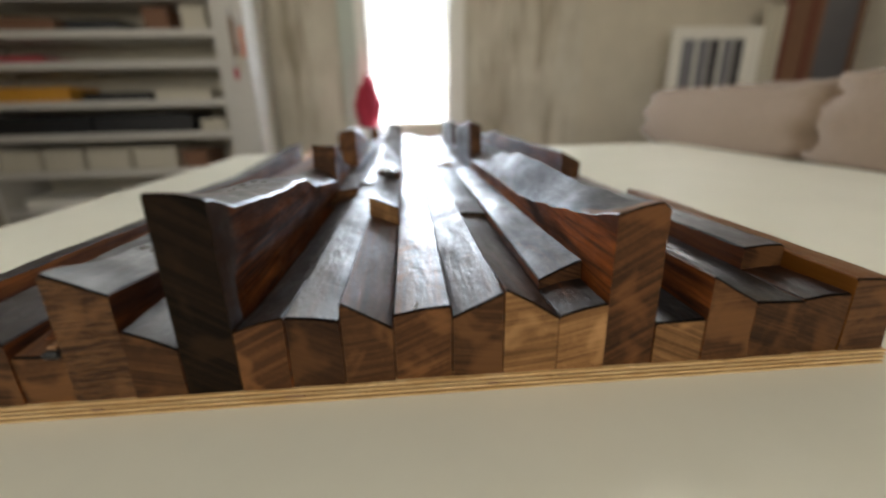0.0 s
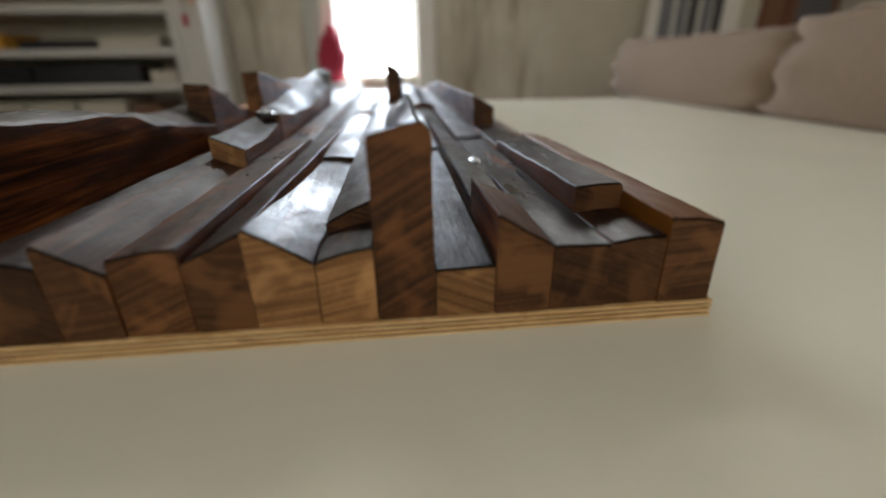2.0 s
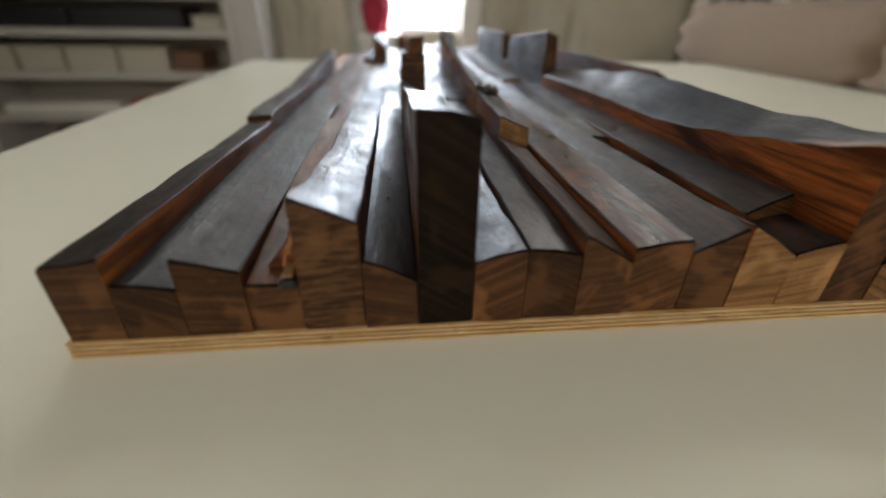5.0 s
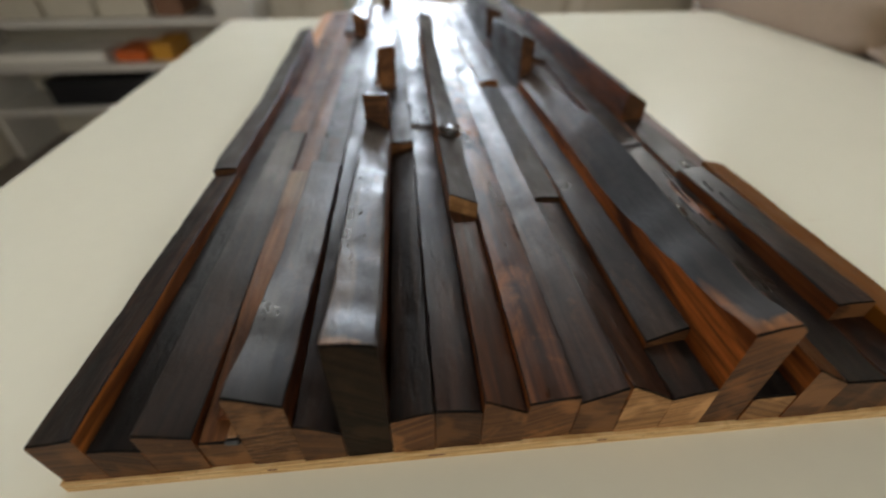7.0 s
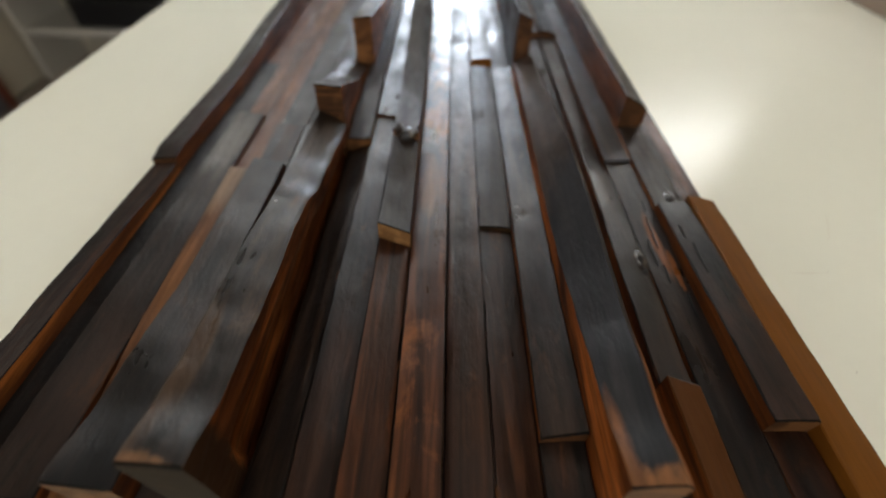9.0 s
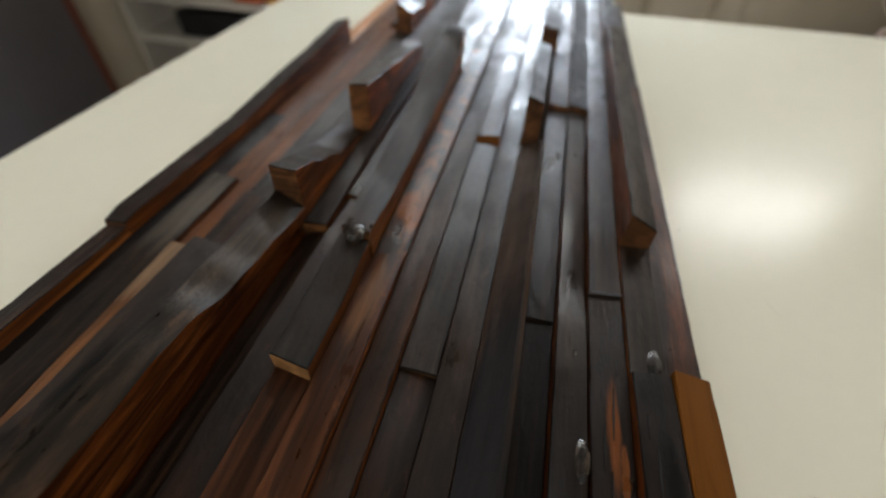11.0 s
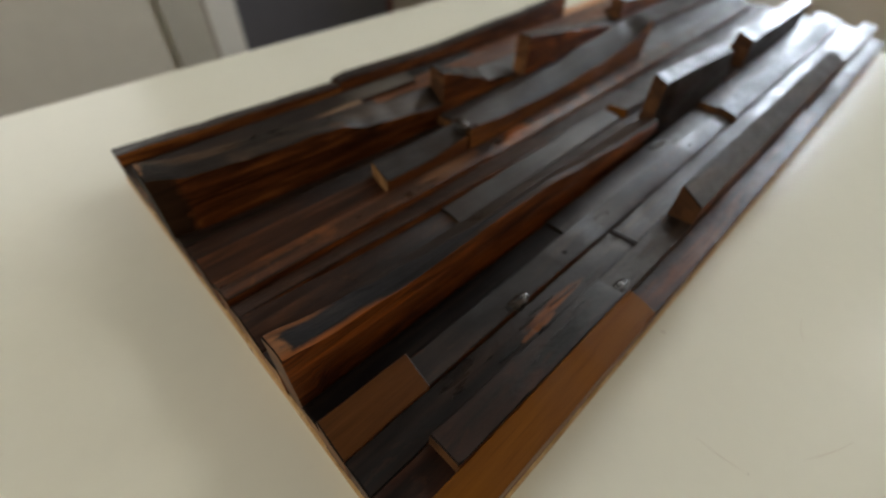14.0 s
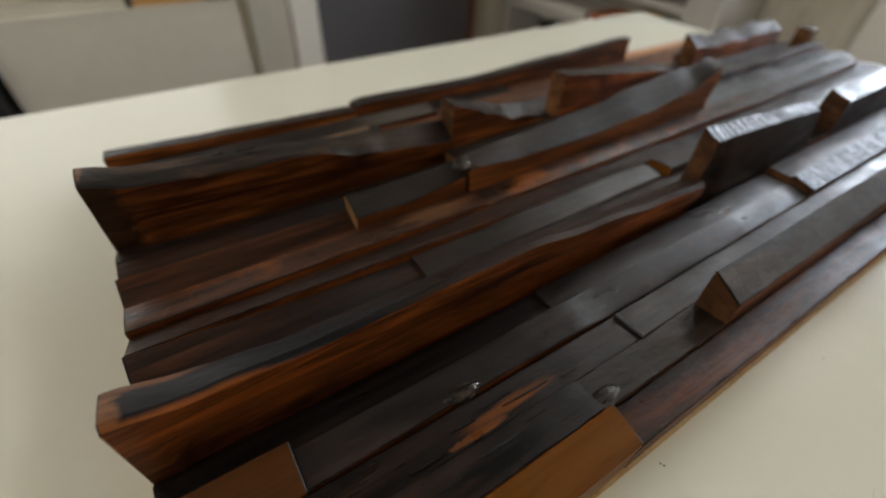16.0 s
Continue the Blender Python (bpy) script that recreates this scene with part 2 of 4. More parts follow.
# grey spot at the far end paints in the sheen of its lit part
TOP_SHEEN_END = wood("dark_top_with_painted_sheen_end", *DARK3, 0.34, 0.52, 1.0, (0.034, 0.019, 0.012), spec=0.26, fleck=(0.085, 0.034, 0.014), spots=[(0.072, 0.37, 0.022, 0.075, (0.10, 0.085, 0.068))])
TOP_UMBER = wood("umber_brown_top", (0.010, 0.006, 0.004), (0.036, 0.020, 0.012), (0.075, 0.042, 0.024), 0.36, 0.56, 1.1, (0.020, 0.013, 0.010), spec=0.26, fleck=(0.100, 0.046, 0.020))
EDGE = wood("rubbed_edge", (0.004, 0.003, 0.002), (0.008, 0.006, 0.005), (0.022, 0.012, 0.008), 0.42, 0.56, 0.6, None, streak=(60, 8.0, 60), spec=0.14, fleck=(0.190, 0.075, 0.026))
CHAR = wood("blackened_front_edge", (0.003, 0.002, 0.002), (0.006, 0.004, 0.003), (0.014, 0.008, 0.005), 0.5, 0.6, 0.5, None, spec=0.06, fleck=(0.050, 0.022, 0.010))
TOP_SHINY = wood("shiny_dark_top", *DARK3, 0.34, 0.52, 1.0, (0.034, 0.019, 0.012), spec=0.44, fleck=(0.085, 0.034, 0.014))
TOP_SHINY_BROWN = wood("shiny_brown_top", (0.010, 0.005, 0.003), (0.036, 0.015, 0.008), (0.078, 0.031, 0.014), 0.33, 0.5, 1.2, (0.018, 0.012, 0.009), spec=0.34, fleck=(0.120, 0.044, 0.015))
KNOT = wood("polished_knot", (0.010, 0.009, 0.009), (0.030, 0.026, 0.024), (0.070, 0.060, 0.055), 0.22, 0.28, 1.0, None, (140, 60, 140), spec=0.6)


def end_grain(name, dark, mid, light, relief=0.3, coarse=False, lines=0.55, spec=0.2, lean=(-0.7, 0.9)):
    """Sawn end: slanting uneven growth lines, heartwood blotches, pale sapwood, fine saw marks."""
    m, t, b = nodes_of(name)
    base = t.nodes.new("ShaderNodeVectorRotate")
    base.rotation_type = "Y_AXIS"
    t.links.new(coords(t, (1, 0.2, 1), per_piece=False), base.inputs["Vector"])
    turn = t.nodes.new("ShaderNodeObjectInfo")
    t.links.new(remap(t, turn.outputs["Random"], 0.0, 1.0, *lean), base.inputs["Angle"])
    mp = t.nodes.new("ShaderNodeMapping")
    mp.inputs["Scale"].default_value = (60, 10, 800) if coarse else (7, 10, 480)
    t.links.new(base.outputs[0], mp.inputs["Vector"])
    add = t.nodes.new("ShaderNodeVectorMath")
    t.links.new(mp.outputs[0], add.inputs[0])
    t.links.new(remap(t, turn.outputs["Random"], 0.0, 1.0, 0.0, 90.0), add.inputs[1])
    ring = noise_of(t, add.outputs[0], 1.0, 3 if coarse else 5, 0.55, 0.7 if coarse else 0.25)
    blot = noise_of(t, coords(t, (28, 10, 28)), 1.0, 3, 0.5, 0.25)
    sap = noise_of(t, coords(t, (30, 10, 30)), 1.3, 2, 0.5, 0.6)
    speck = noise_of(t, coords(t, (500, 60, 500)), 1.0, 3, 0.6)
    col = ramp(t, total(t, (ring, lines), (speck, 0.16), (blot, 0.84 - lines)), [(0.44, dark), (0.50, mid), (0.56, light)] if coarse else [(0.39, dark), (0.50, mid), (0.61, light)])
    col = mix(t, remap(t, blot, 0.48, 0.66, 0.0, 0.36), col, dark)
    col = mix(t, remap(t, sap, 0.52, 0.64, 0.0, 0.66), col, tuple(min(0.8, 1.35 * c) for c in light))
    oi = t.nodes.new("ShaderNodeObjectInfo")
    shade = ramp(t, oi.outputs["Random"], [(0.0, (0.60, 0.57, 0.54)), (0.5, (1, 1, 1)), (1.0, (1.3, 1.25, 1.2))])
    t.links.new(mix(t, 1.0, col, shade, "MULTIPLY"), b.inputs["Base Color"])
    b.inputs["Roughness"].default_value, b.inputs["Specular IOR Level"].default_value = 0.55, spec
    bump(t, b, total(t, (ring, 1.0), (speck, 0.5 if coarse else 0.2)), relief, 0.0016 if coarse else 0.0008)
    return m


END = end_grain("sawn_end", (0.028, 0.011, 0.004), (0.066, 0.027, 0.009), (0.130, 0.058, 0.020), lines=0.58, lean=(-0.5, 0.6))
END_LIGHT = end_grain("light_sawn_end", (0.120, 0.056, 0.019), (0.225, 0.112, 0.040), (0.345, 0.188, 0.077), 0.3, lines=0.66)
END_COARSE = end_grain("coarse_sawn_end", (0.060, 0.025, 0.009), (0.120, 0.053, 0.019), (0.195, 0.096, 0.038), 1.6, True, 0.80, lean=(0.06, 0.12))
END_DARK = end_grain("dark_sawn_end", (0.006, 0.004, 0.002), (0.015, 0.009, 0.005), (0.031, 0.017, 0.008), 0.3, lines=0.6, spec=0.08)
END_BROWN = end_grain("brown_sawn_end", (0.022, 0.009, 0.003), (0.060, 0.024, 0.008), (0.110, 0.046, 0.015), 0.3, lines=0.6)


def plain(name, color, rough=0.5, scale=30.0, vary=0.12, bumpy=0.1, metal=0.0, per_piece=True, uneven=0.06):
    m, t, b = nodes_of(name)
    n = noise_of(t, coords(t, per_piece=per_piece), scale, 5)
    n2 = noise_of(t, coords(t, per_piece=per_piece), scale * 0.13, 3)
    lo = tuple(c * (1 - vary) for c in color)
    hi = tuple(min(1.0, c * (1 + vary)) for c in color)
    col = mix(t, 0.5, ramp(t, n, [(0.3, lo), (0.7, hi)]), ramp(t, n2, [(0.3, lo), (0.7, hi)]))
    t.links.new(col, b.inputs["Base Color"])
    rough_of(t, b, n2, max(0.02, rough - uneven), rough + uneven)
    b.inputs["Metallic"].default_value = metal
    if bumpy:
        bump(t, b, n, bumpy, 0.001)
    return m


TABLE_WHITE = plain("white_laminate", (0.82, 0.80, 0.660), 0.23, 60, 0.015, 0.02, per_piece=False, uneven=0.03)
TABLE_WHITE.node_tree.nodes["Principled BSDF"].inputs["Specular IOR Level"].default_value = 0.21
WALL_PAINT = plain("beige_wall_paint", (0.62, 0.565, 0.455), 0.85, 9, 0.09, 0.15, per_piece=False)
# ceiling is unseen; dark colour keeps its reflection off the stave tops
CEIL_DARKENED = plain("darkened_unseen_ceiling", (0.20, 0.185, 0.165), 0.9, 9, 0.02, 0.1, per_piece=False)
FLOOR_MAT = plain("grey_floor", (0.24, 0.21, 0.18), 0.5, 12, 0.15, 0.1, per_piece=False)
WHITE_PAINT = plain("white_paint", (0.86, 0.84, 0.77), 0.45, 20, 0.03, 0.05)
BEIGE_PAINT = plain("aged_beige_paint", (0.62, 0.585, 0.49), 0.5, 16, 0.05, 0.05)
RACK_PAINT = plain("aged_white_rack_paint", (0.60, 0.58, 0.53), 0.5, 20, 0.05, 0.05)
GREEN_GREY = plain("pale_green_paint", (0.50, 0.55, 0.48), 0.6, 20, 0.04, 0.05)
GREY_DOOR = plain("slate_grey_panel", (0.11, 0.107, 0.118), 0.42, 14, 0.08, 0.05)
RED_BROWN = plain("red_brown_wood", (0.16, 0.045, 0.025), 0.45, 40, 0.2, 0.1)
BLACK = plain("black_plastic", (0.012, 0.012, 0.013), 0.4, 30, 0.2, 0.05)
RED = plain("red_cloth", (0.42, 0.025, 0.055), 0.8, 60, 0.15, 0.3)
YELLOW = plain("yellow_card", (0.62, 0.30, 0.03), 0.5, 30, 0.1, 0.05)
ORANGE = plain("orange_plastic", (0.62, 0.13, 0.02), 0.4, 30, 0.08, 0.05)
CREAM = plain("cream_card", (0.56, 0.52, 0.42), 0.6, 25, 0.06, 0.05)
BROWN_BOX = plain("brown_card", (0.20, 0.10, 0.055), 0.7, 25, 0.1, 0.1)
BROWN_CARTON = plain("brown_corrugated_card", (0.34, 0.20, 0.10), 0.75, 25, 0.08, 0.1)
FABRIC = plain("taupe_upholstery", (0.250, 0.178, 0.122), 0.9, 420, 0.10, 0.5)
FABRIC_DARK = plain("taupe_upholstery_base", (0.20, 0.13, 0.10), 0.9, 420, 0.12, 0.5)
STRIPE_GREY = plain("grey_print", (0.20, 0.20, 0.22), 0.6, 30, 0.1, 0.02)
STRIPE_DARK = plain("charcoal_print", (0.07, 0.065, 0.07), 0.6, 30, 0.1, 0.02)
STEEL = plain("steel_leg", (0.35, 0.35, 0.36), 0.35, 50, 0.1, 0.05, 1.0)
PLY_LIGHT = wood("birch_ply_light", (0.46, 0.28, 0.11), (0.60, 0.41, 0.19), (0.70, 0.52, 0.28), 0.5, 0.6, 0.4, None, (25, 25, 400), spec=0.3, vary=0.2)
PLY_DARK = wood("birch_ply_dark", (0.10, 0.045, 0.018), (0.17, 0.085, 0.036), (0.27, 0.145, 0.066), 0.55, 0.65, 0.4, (0.06, 0.028, 0.01), (25, 25, 400), spec=0.3, vary=0.2)


glow, gt, gb = nodes_of("bright_daylight")
gb.inputs["Base Color"].default_value = (0, 0, 0, 1)
gb.inputs["Emission Color"].default_value = (0.93, 0.97, 1.0, 1)
gb.inputs["Emission Strength"].default_value = 7.0


# ---------------------------------------------------------------- mesh helpers
def mesh_object(name, bm, mats, parent=None, smooth=False):
    me = bpy.data.meshes.new(name)
    bm.normal_update()
    bm.to_mesh(me)
    bm.free()
    for m in mats if isinstance(mats, (list, tuple)) else [mats]:
        me.materials.append(m)
    if smooth:
        for p in me.polygons:
            p.use_smooth = True
    ob = new(name, me)
    if parent:
        ob.parent = parent
    return ob


def part(name, bm, mats, parent, label="", smooth=False):
    ob = mesh_object(name, bm, mats, parent, smooth)
    return tagged(ob, label) if label else ob


def box(x0, x1, y0, y1, z0, z1, bevel=0.0, seg=2, bm=None):
    bm = bm or bmesh.new()
    r = bmesh.ops.create_cube(bm, size=1.0)
    bmesh.ops.scale(bm, vec=(x1 - x0, y1 - y0, z1 - z0), verts=r["verts"])
    bmesh.ops.translate(bm, vec=((x0 + x1) / 2, (y0 + y1) / 2, (z0 + z1) / 2), verts=r["verts"])
    if bevel:
        edges = list({e for v in r["verts"] for e in v.link_edges})
        bmesh.ops.bevel(bm, geom=edges, offset=bevel, segments=seg, affect="EDGES", profile=0.5)
    return bm


def thing(name, label, category, group="", at=(0, 0, 0)):
    ob = new(name)
    ob.location = at
    ob.empty_display_size = 0.05
    return tagged(ob, label, category, group)


def structure(name, bm, mat, label):
    return tagged(mesh_object(name, bm, mat), label, name.split("_")[0], "", "structure")


# ---------------------------------------------------------------- room
FLOOR_Z, CEIL_Z = -0.82, 2.02
X0, X1, Y0, Y1 = -1.95, 3.06, -2.10, 2.60
T = 0.12
structure("floor", box(X0 - T, X1 + T, Y0 - T, Y1 + T, FLOOR_Z - 0.1, FLOOR_Z), FLOOR_MAT, "plain grey floor of the workroom")
# unseen ceiling, darkened to cut bounce and reflections
structure("ceiling", box(X0 - T, X1 + T, Y0 - T, Y1 + T, CEIL_Z, CEIL_Z + 0.1), CEIL_DARKENED, "plain unseen ceiling, darkened to weaken its reflections")


def wall_with_holes(name, along, a0, a1, c0, c1, holes, label):
    """A wall from a0 to a1 along one axis, c0 to c1 thick, with openings (u0, u1, z0, z1)."""
    us = sorted({a0, a1, *[h[0] for h in holes], *[h[1] for h in holes]})
    bm = bmesh.new()
    for u0, u1 in zip(us, us[1:]):
        zs = [FLOOR_Z]
        for h in sorted(holes, key=lambda h: h[2]):
            if h[0] <= u0 and u1 <= h[1]:
                zs += [h[2], h[3]]
        zs.append(CEIL_Z)
        for z0, z1 in zip(zs[::2], zs[1::2]):
            if along == "x":
                box(u0, u1, c0, c1, z0, z1, bm=bm)
            else:
                box(c0, c1, u0, u1, z0, z1, bm=bm)
    bmesh.ops.remove_doubles(bm, verts=bm.verts, dist=1e-5)
    return structure(name, bm, WALL_PAINT, label)


WIN = (0.10, 0.55, 0.04, 0.95)
# made-up high opening for the top fill
FILL_OPENING = (-1.25, 0.55, 1.50, 1.92)
wall_with_holes("wall_north", "x", X0 - T, X1 + T, Y1, Y1 + T, [WIN, (1.42, 2.38, 1.22, 1.66), FILL_OPENING], "beige painted wall behind the table with windows")
# unseen south wall; its opening is made up to hold the back fill
wall_with_holes("wall_south", "x", X0 - T, X1 + T, Y0 - T, Y0, [(-0.45, 1.45, 0.62, 1.62)], "unseen beige wall with an added opening for fill light")
# the opening in this wall is made up for the side fill
wall_with_holes("wall_west", "y", Y0, Y1, X0 - T, X0, [(-1.50, 0.40, 0.42, 1.48)], "beige painted wall behind the shelves")
wall_with_holes("wall_east", "y", Y0, Y1, X1, X1 + T, [], "plain beige painted wall")
structure("backdrop", box(-1.9, 3.2, 3.4, 3.42, -0.8, 2.8), glow, "overexposed daylight outside the window")


def window_frame(name, x0, x1, z0, z1, label):
    w = thing(name, label, "window")
    tagged(w, kind="structure")
    f = 0.022
    part("window_frame", box(x0, x0 + f, Y1 + 0.03, Y1 + 0.075, z0 + f, z1 - f, 0.004), WHITE_PAINT, w)
    part("window_frame", box(x1 - f, x1, Y1 + 0.03, Y1 + 0.075, z0 + f, z1 - f, 0.004), WHITE_PAINT, w)
    part("window_frame", box(x0, x1, Y1 + 0.03, Y1 + 0.075, z1 - f, z1, 0.004), WHITE_PAINT, w)
    part("window_frame", box(x0, x1, Y1 + 0.03, Y1 + 0.075, z0, z0 + f, 0.004), WHITE_PAINT, w)
    return w


window_frame("window_1", *WIN, "tall narrow window, overexposed by daylight")
window_frame("window_2", 1.42, 2.38, 1.22, 1.66, "high window in the far wall")
# frame around the made-up opening, out of view
window_frame("window_added", *FILL_OPENING, "long window high in the far wall")


def casing(name, x0, x1, z0, z1, mat, label, d=0.03):
    return structure(name, box(x0, x1, Y1 - d, Y1 - 0.002, z0, z1, 0.004), mat, label)


casing("trim_1", -0.075, 0.02, -0.5, 1.04, GREEN_GREY, "pale green window casing strip")
casing("trim_2", 0.02, 0.098, -0.5, 1.04, WHITE_PAINT, "white window casing strip", 0.045)
casing("trim_3", 0.552, 0.66, -0.5, 1.04, WHITE_PAINT, "off-white window casing strip", 0.02)

panel_paint, pt, pb = nodes_of("stained_beige_boards")
smear = noise_of(pt, coords(pt, (14, 14, 1.6)), 1.0, 5, 0.62, 0.8)
cloud = noise_of(pt, coords(pt, (5, 5, 4)), 1.0, 3)
tone = ramp(pt, cloud, [(0.35, (0.56, 0.51, 0.41)), (0.65, (0.68, 0.63, 0.52))])
tone = mix(pt, remap(pt, smear, 0.53, 0.66, 0.0, 0.8), tone, (0.33, 0.27, 0.18))
tone = mix(pt, remap(pt, smear, 0.40, 0.30, 0.0, 0.7), tone, (0.74, 0.71, 0.64))
pt.links.new(tone, pb.inputs["Base Color"])
pb.inputs["Roughness"].default_value = 0.8
bump(pt, pb, smear, 0.3, 0.002)


def panelling(name, x0, x1, count, label, z1):
    """Upright boards on the far wall, with narrow joints."""
    ob = structure(name, box(x0, x1, Y1 - 0.006, Y1 - 0.002, FLOOR_Z, z1), WALL_PAINT, label)
    w = (x1 - x0) / count
    for k in range(count):
        part("board", box(x0 + k * w + 0.004, x0 + (k + 1) * w - 0.004, Y1 - 0.016, Y1 - 0.0065, FLOOR_Z, z1 - 0.001, 0.003), panel_paint, ob)


panelling("panelling_1", -0.470, -0.080, 2, "stained beige boards on the far wall beside the window", 1.48)
panelling("panelling_2", 0.665, 1.39, 3, "stained beige boards on the far wall beyond the table", 1.90)

# ---------------------------------------------------------------- table
TX0, TX1, TY0, TY1 = -0.302, 1.29, -0.225, 1.40
table = thing("work_table", "large white laminate work table with a smooth glossy top", "table", at=(0.5, 0.6, FLOOR_Z))


def under(ob, parent):
    ob.parent = parent
    ob.matrix_parent_inverse = Matrix.Translation(-parent.location)
    return ob


under(mesh_object("tabletop", box(TX0, TX1, TY0, TY1, -0.034, 0.0, 0.0025, 2), TABLE_WHITE), table)
for lx in (TX0 + 0.08, TX1 - 0.08):
    for ly in (TY0 + 0.08, TY1 - 0.08):
        under(mesh_object("leg", box(lx - 0.025, lx + 0.025, ly - 0.025, ly + 0.025, FLOOR_Z, -0.034, 0.003), STEEL), table)

# a few dark crumbs on the table top
crumbs = bmesh.new()
for cx, cy, cr in ((0.612, 0.517, 0.0006), (0.591, 0.307, 0.0007), (0.174, -0.188, 0.0006), (0.702, 0.231, 0.0004), (0.66, 0.12, 0.0004), (0.5935, 0.3078, 0.0008), (-0.12, 0.05, 0.0005)):
    made = bmesh.ops.create_icosphere(crumbs, subdivisions=1, radius=cr)
    bmesh.ops.translate(crumbs, verts=made["verts"], vec=(cx, cy, cr * 0.8))
# fine scratches in the laminate
SCRATCH = plain("brown_scratch", (0.58, 0.50, 0.38), 0.5, 200, 0.2, 0.0, per_piece=False)
for x, y, l, w, turn in ((0.680, 0.230, 0.040, 0.0005, 3), (0.742, 0.300, 0.055, 0.0004, 62), (0.690, 0.415, 0.030, 0.0003, -70)):
    bm = bmesh.new()
    for k in range(9):
        u = k / 8 - 0.5
        h = w * (0.25 - u * u) * 2 + 0.00004
        for side in (-1, 1):
            bm.verts.new((u * l, side * h + 0.12 * l * (u * u - 0.25), 0.00012))
    bm.verts.ensure_lookup_table()
    for k in range(8):
        bm.faces.new([bm.verts[i] for i in (2 * k, 2 * k + 1, 2 * k + 3, 2 * k + 2)])
    bmesh.ops.transform(bm, verts=bm.verts, matrix=pose(x, y, 0, 0, 0, turn))
    under(mesh_object("scratch", bm, SCRATCH), table)
crumb_ob = mesh_object("crumbs", crumbs, BROWN_BOX)
tagged(crumb_ob, "few tiny dark crumbs scattered on the white table", "crumbs", kind="stuff")

# ---------------------------------------------------------------- wooden relief panel
LEN, PLY = 1.32, 0.0095
JOINTS = [0, 2.7, 5.6, 8.7, 11.3, 14.4, 17.1, 20.0, 22.7, 25.6, 28.4, 31.6, 34.5, 37.6, 40.4, 43.3, 46.3, 49.2, 52.2, 55.1, 58.0]
panel = thing("wooden_relief_panel", "relief of dark varnished wood staves on birch plywood, lying flat", "wall art")
backing = part("backing_board", box(0.0, 0.58, 0.001, LEN - 0.001, 0.0002, PLY - 0.0002), PLY_LIGHT, panel, "birch plywood backing board")
for k in range(7):
    z0 = PLY * k / 7
    d = 0.0012 if k % 2 else 0.0
    part("ply_layer", box(-0.002 + d, 0.582 - d, -0.002 + d, LEN + 0.002 - d, z0 + 0.0002, z0 + PLY / 7 + 0.0001), PLY_DARK if k % 2 else PLY_LIGHT, backing)


for x, w in ((0.222, 0.011), (0.120, 0.006), (0.335, 0.007)):
    part("knot", box(x, x + w, -0.0026, 0.004, 0.0045, 0.0058, 0.0004, 1), BROWN_BOX, backing, "dark knot in the plywood edge")


def curve_at(pts, y):
    """Smooth heights (left, right) at y from rows of y, left, right."""
    for (ya, *a), (yb, *b) in zip(pts, pts[1:]):
        if y <= yb:
            u = (y - ya) / max(1e-6, yb - ya)
            u = u * u * (3 - 2 * u) if len(pts) > 3 else u
            return [p + (q - p) * u for p, q in zip(a, b)]
    return list(pts[-1][1:])


rng = random.Random(7)


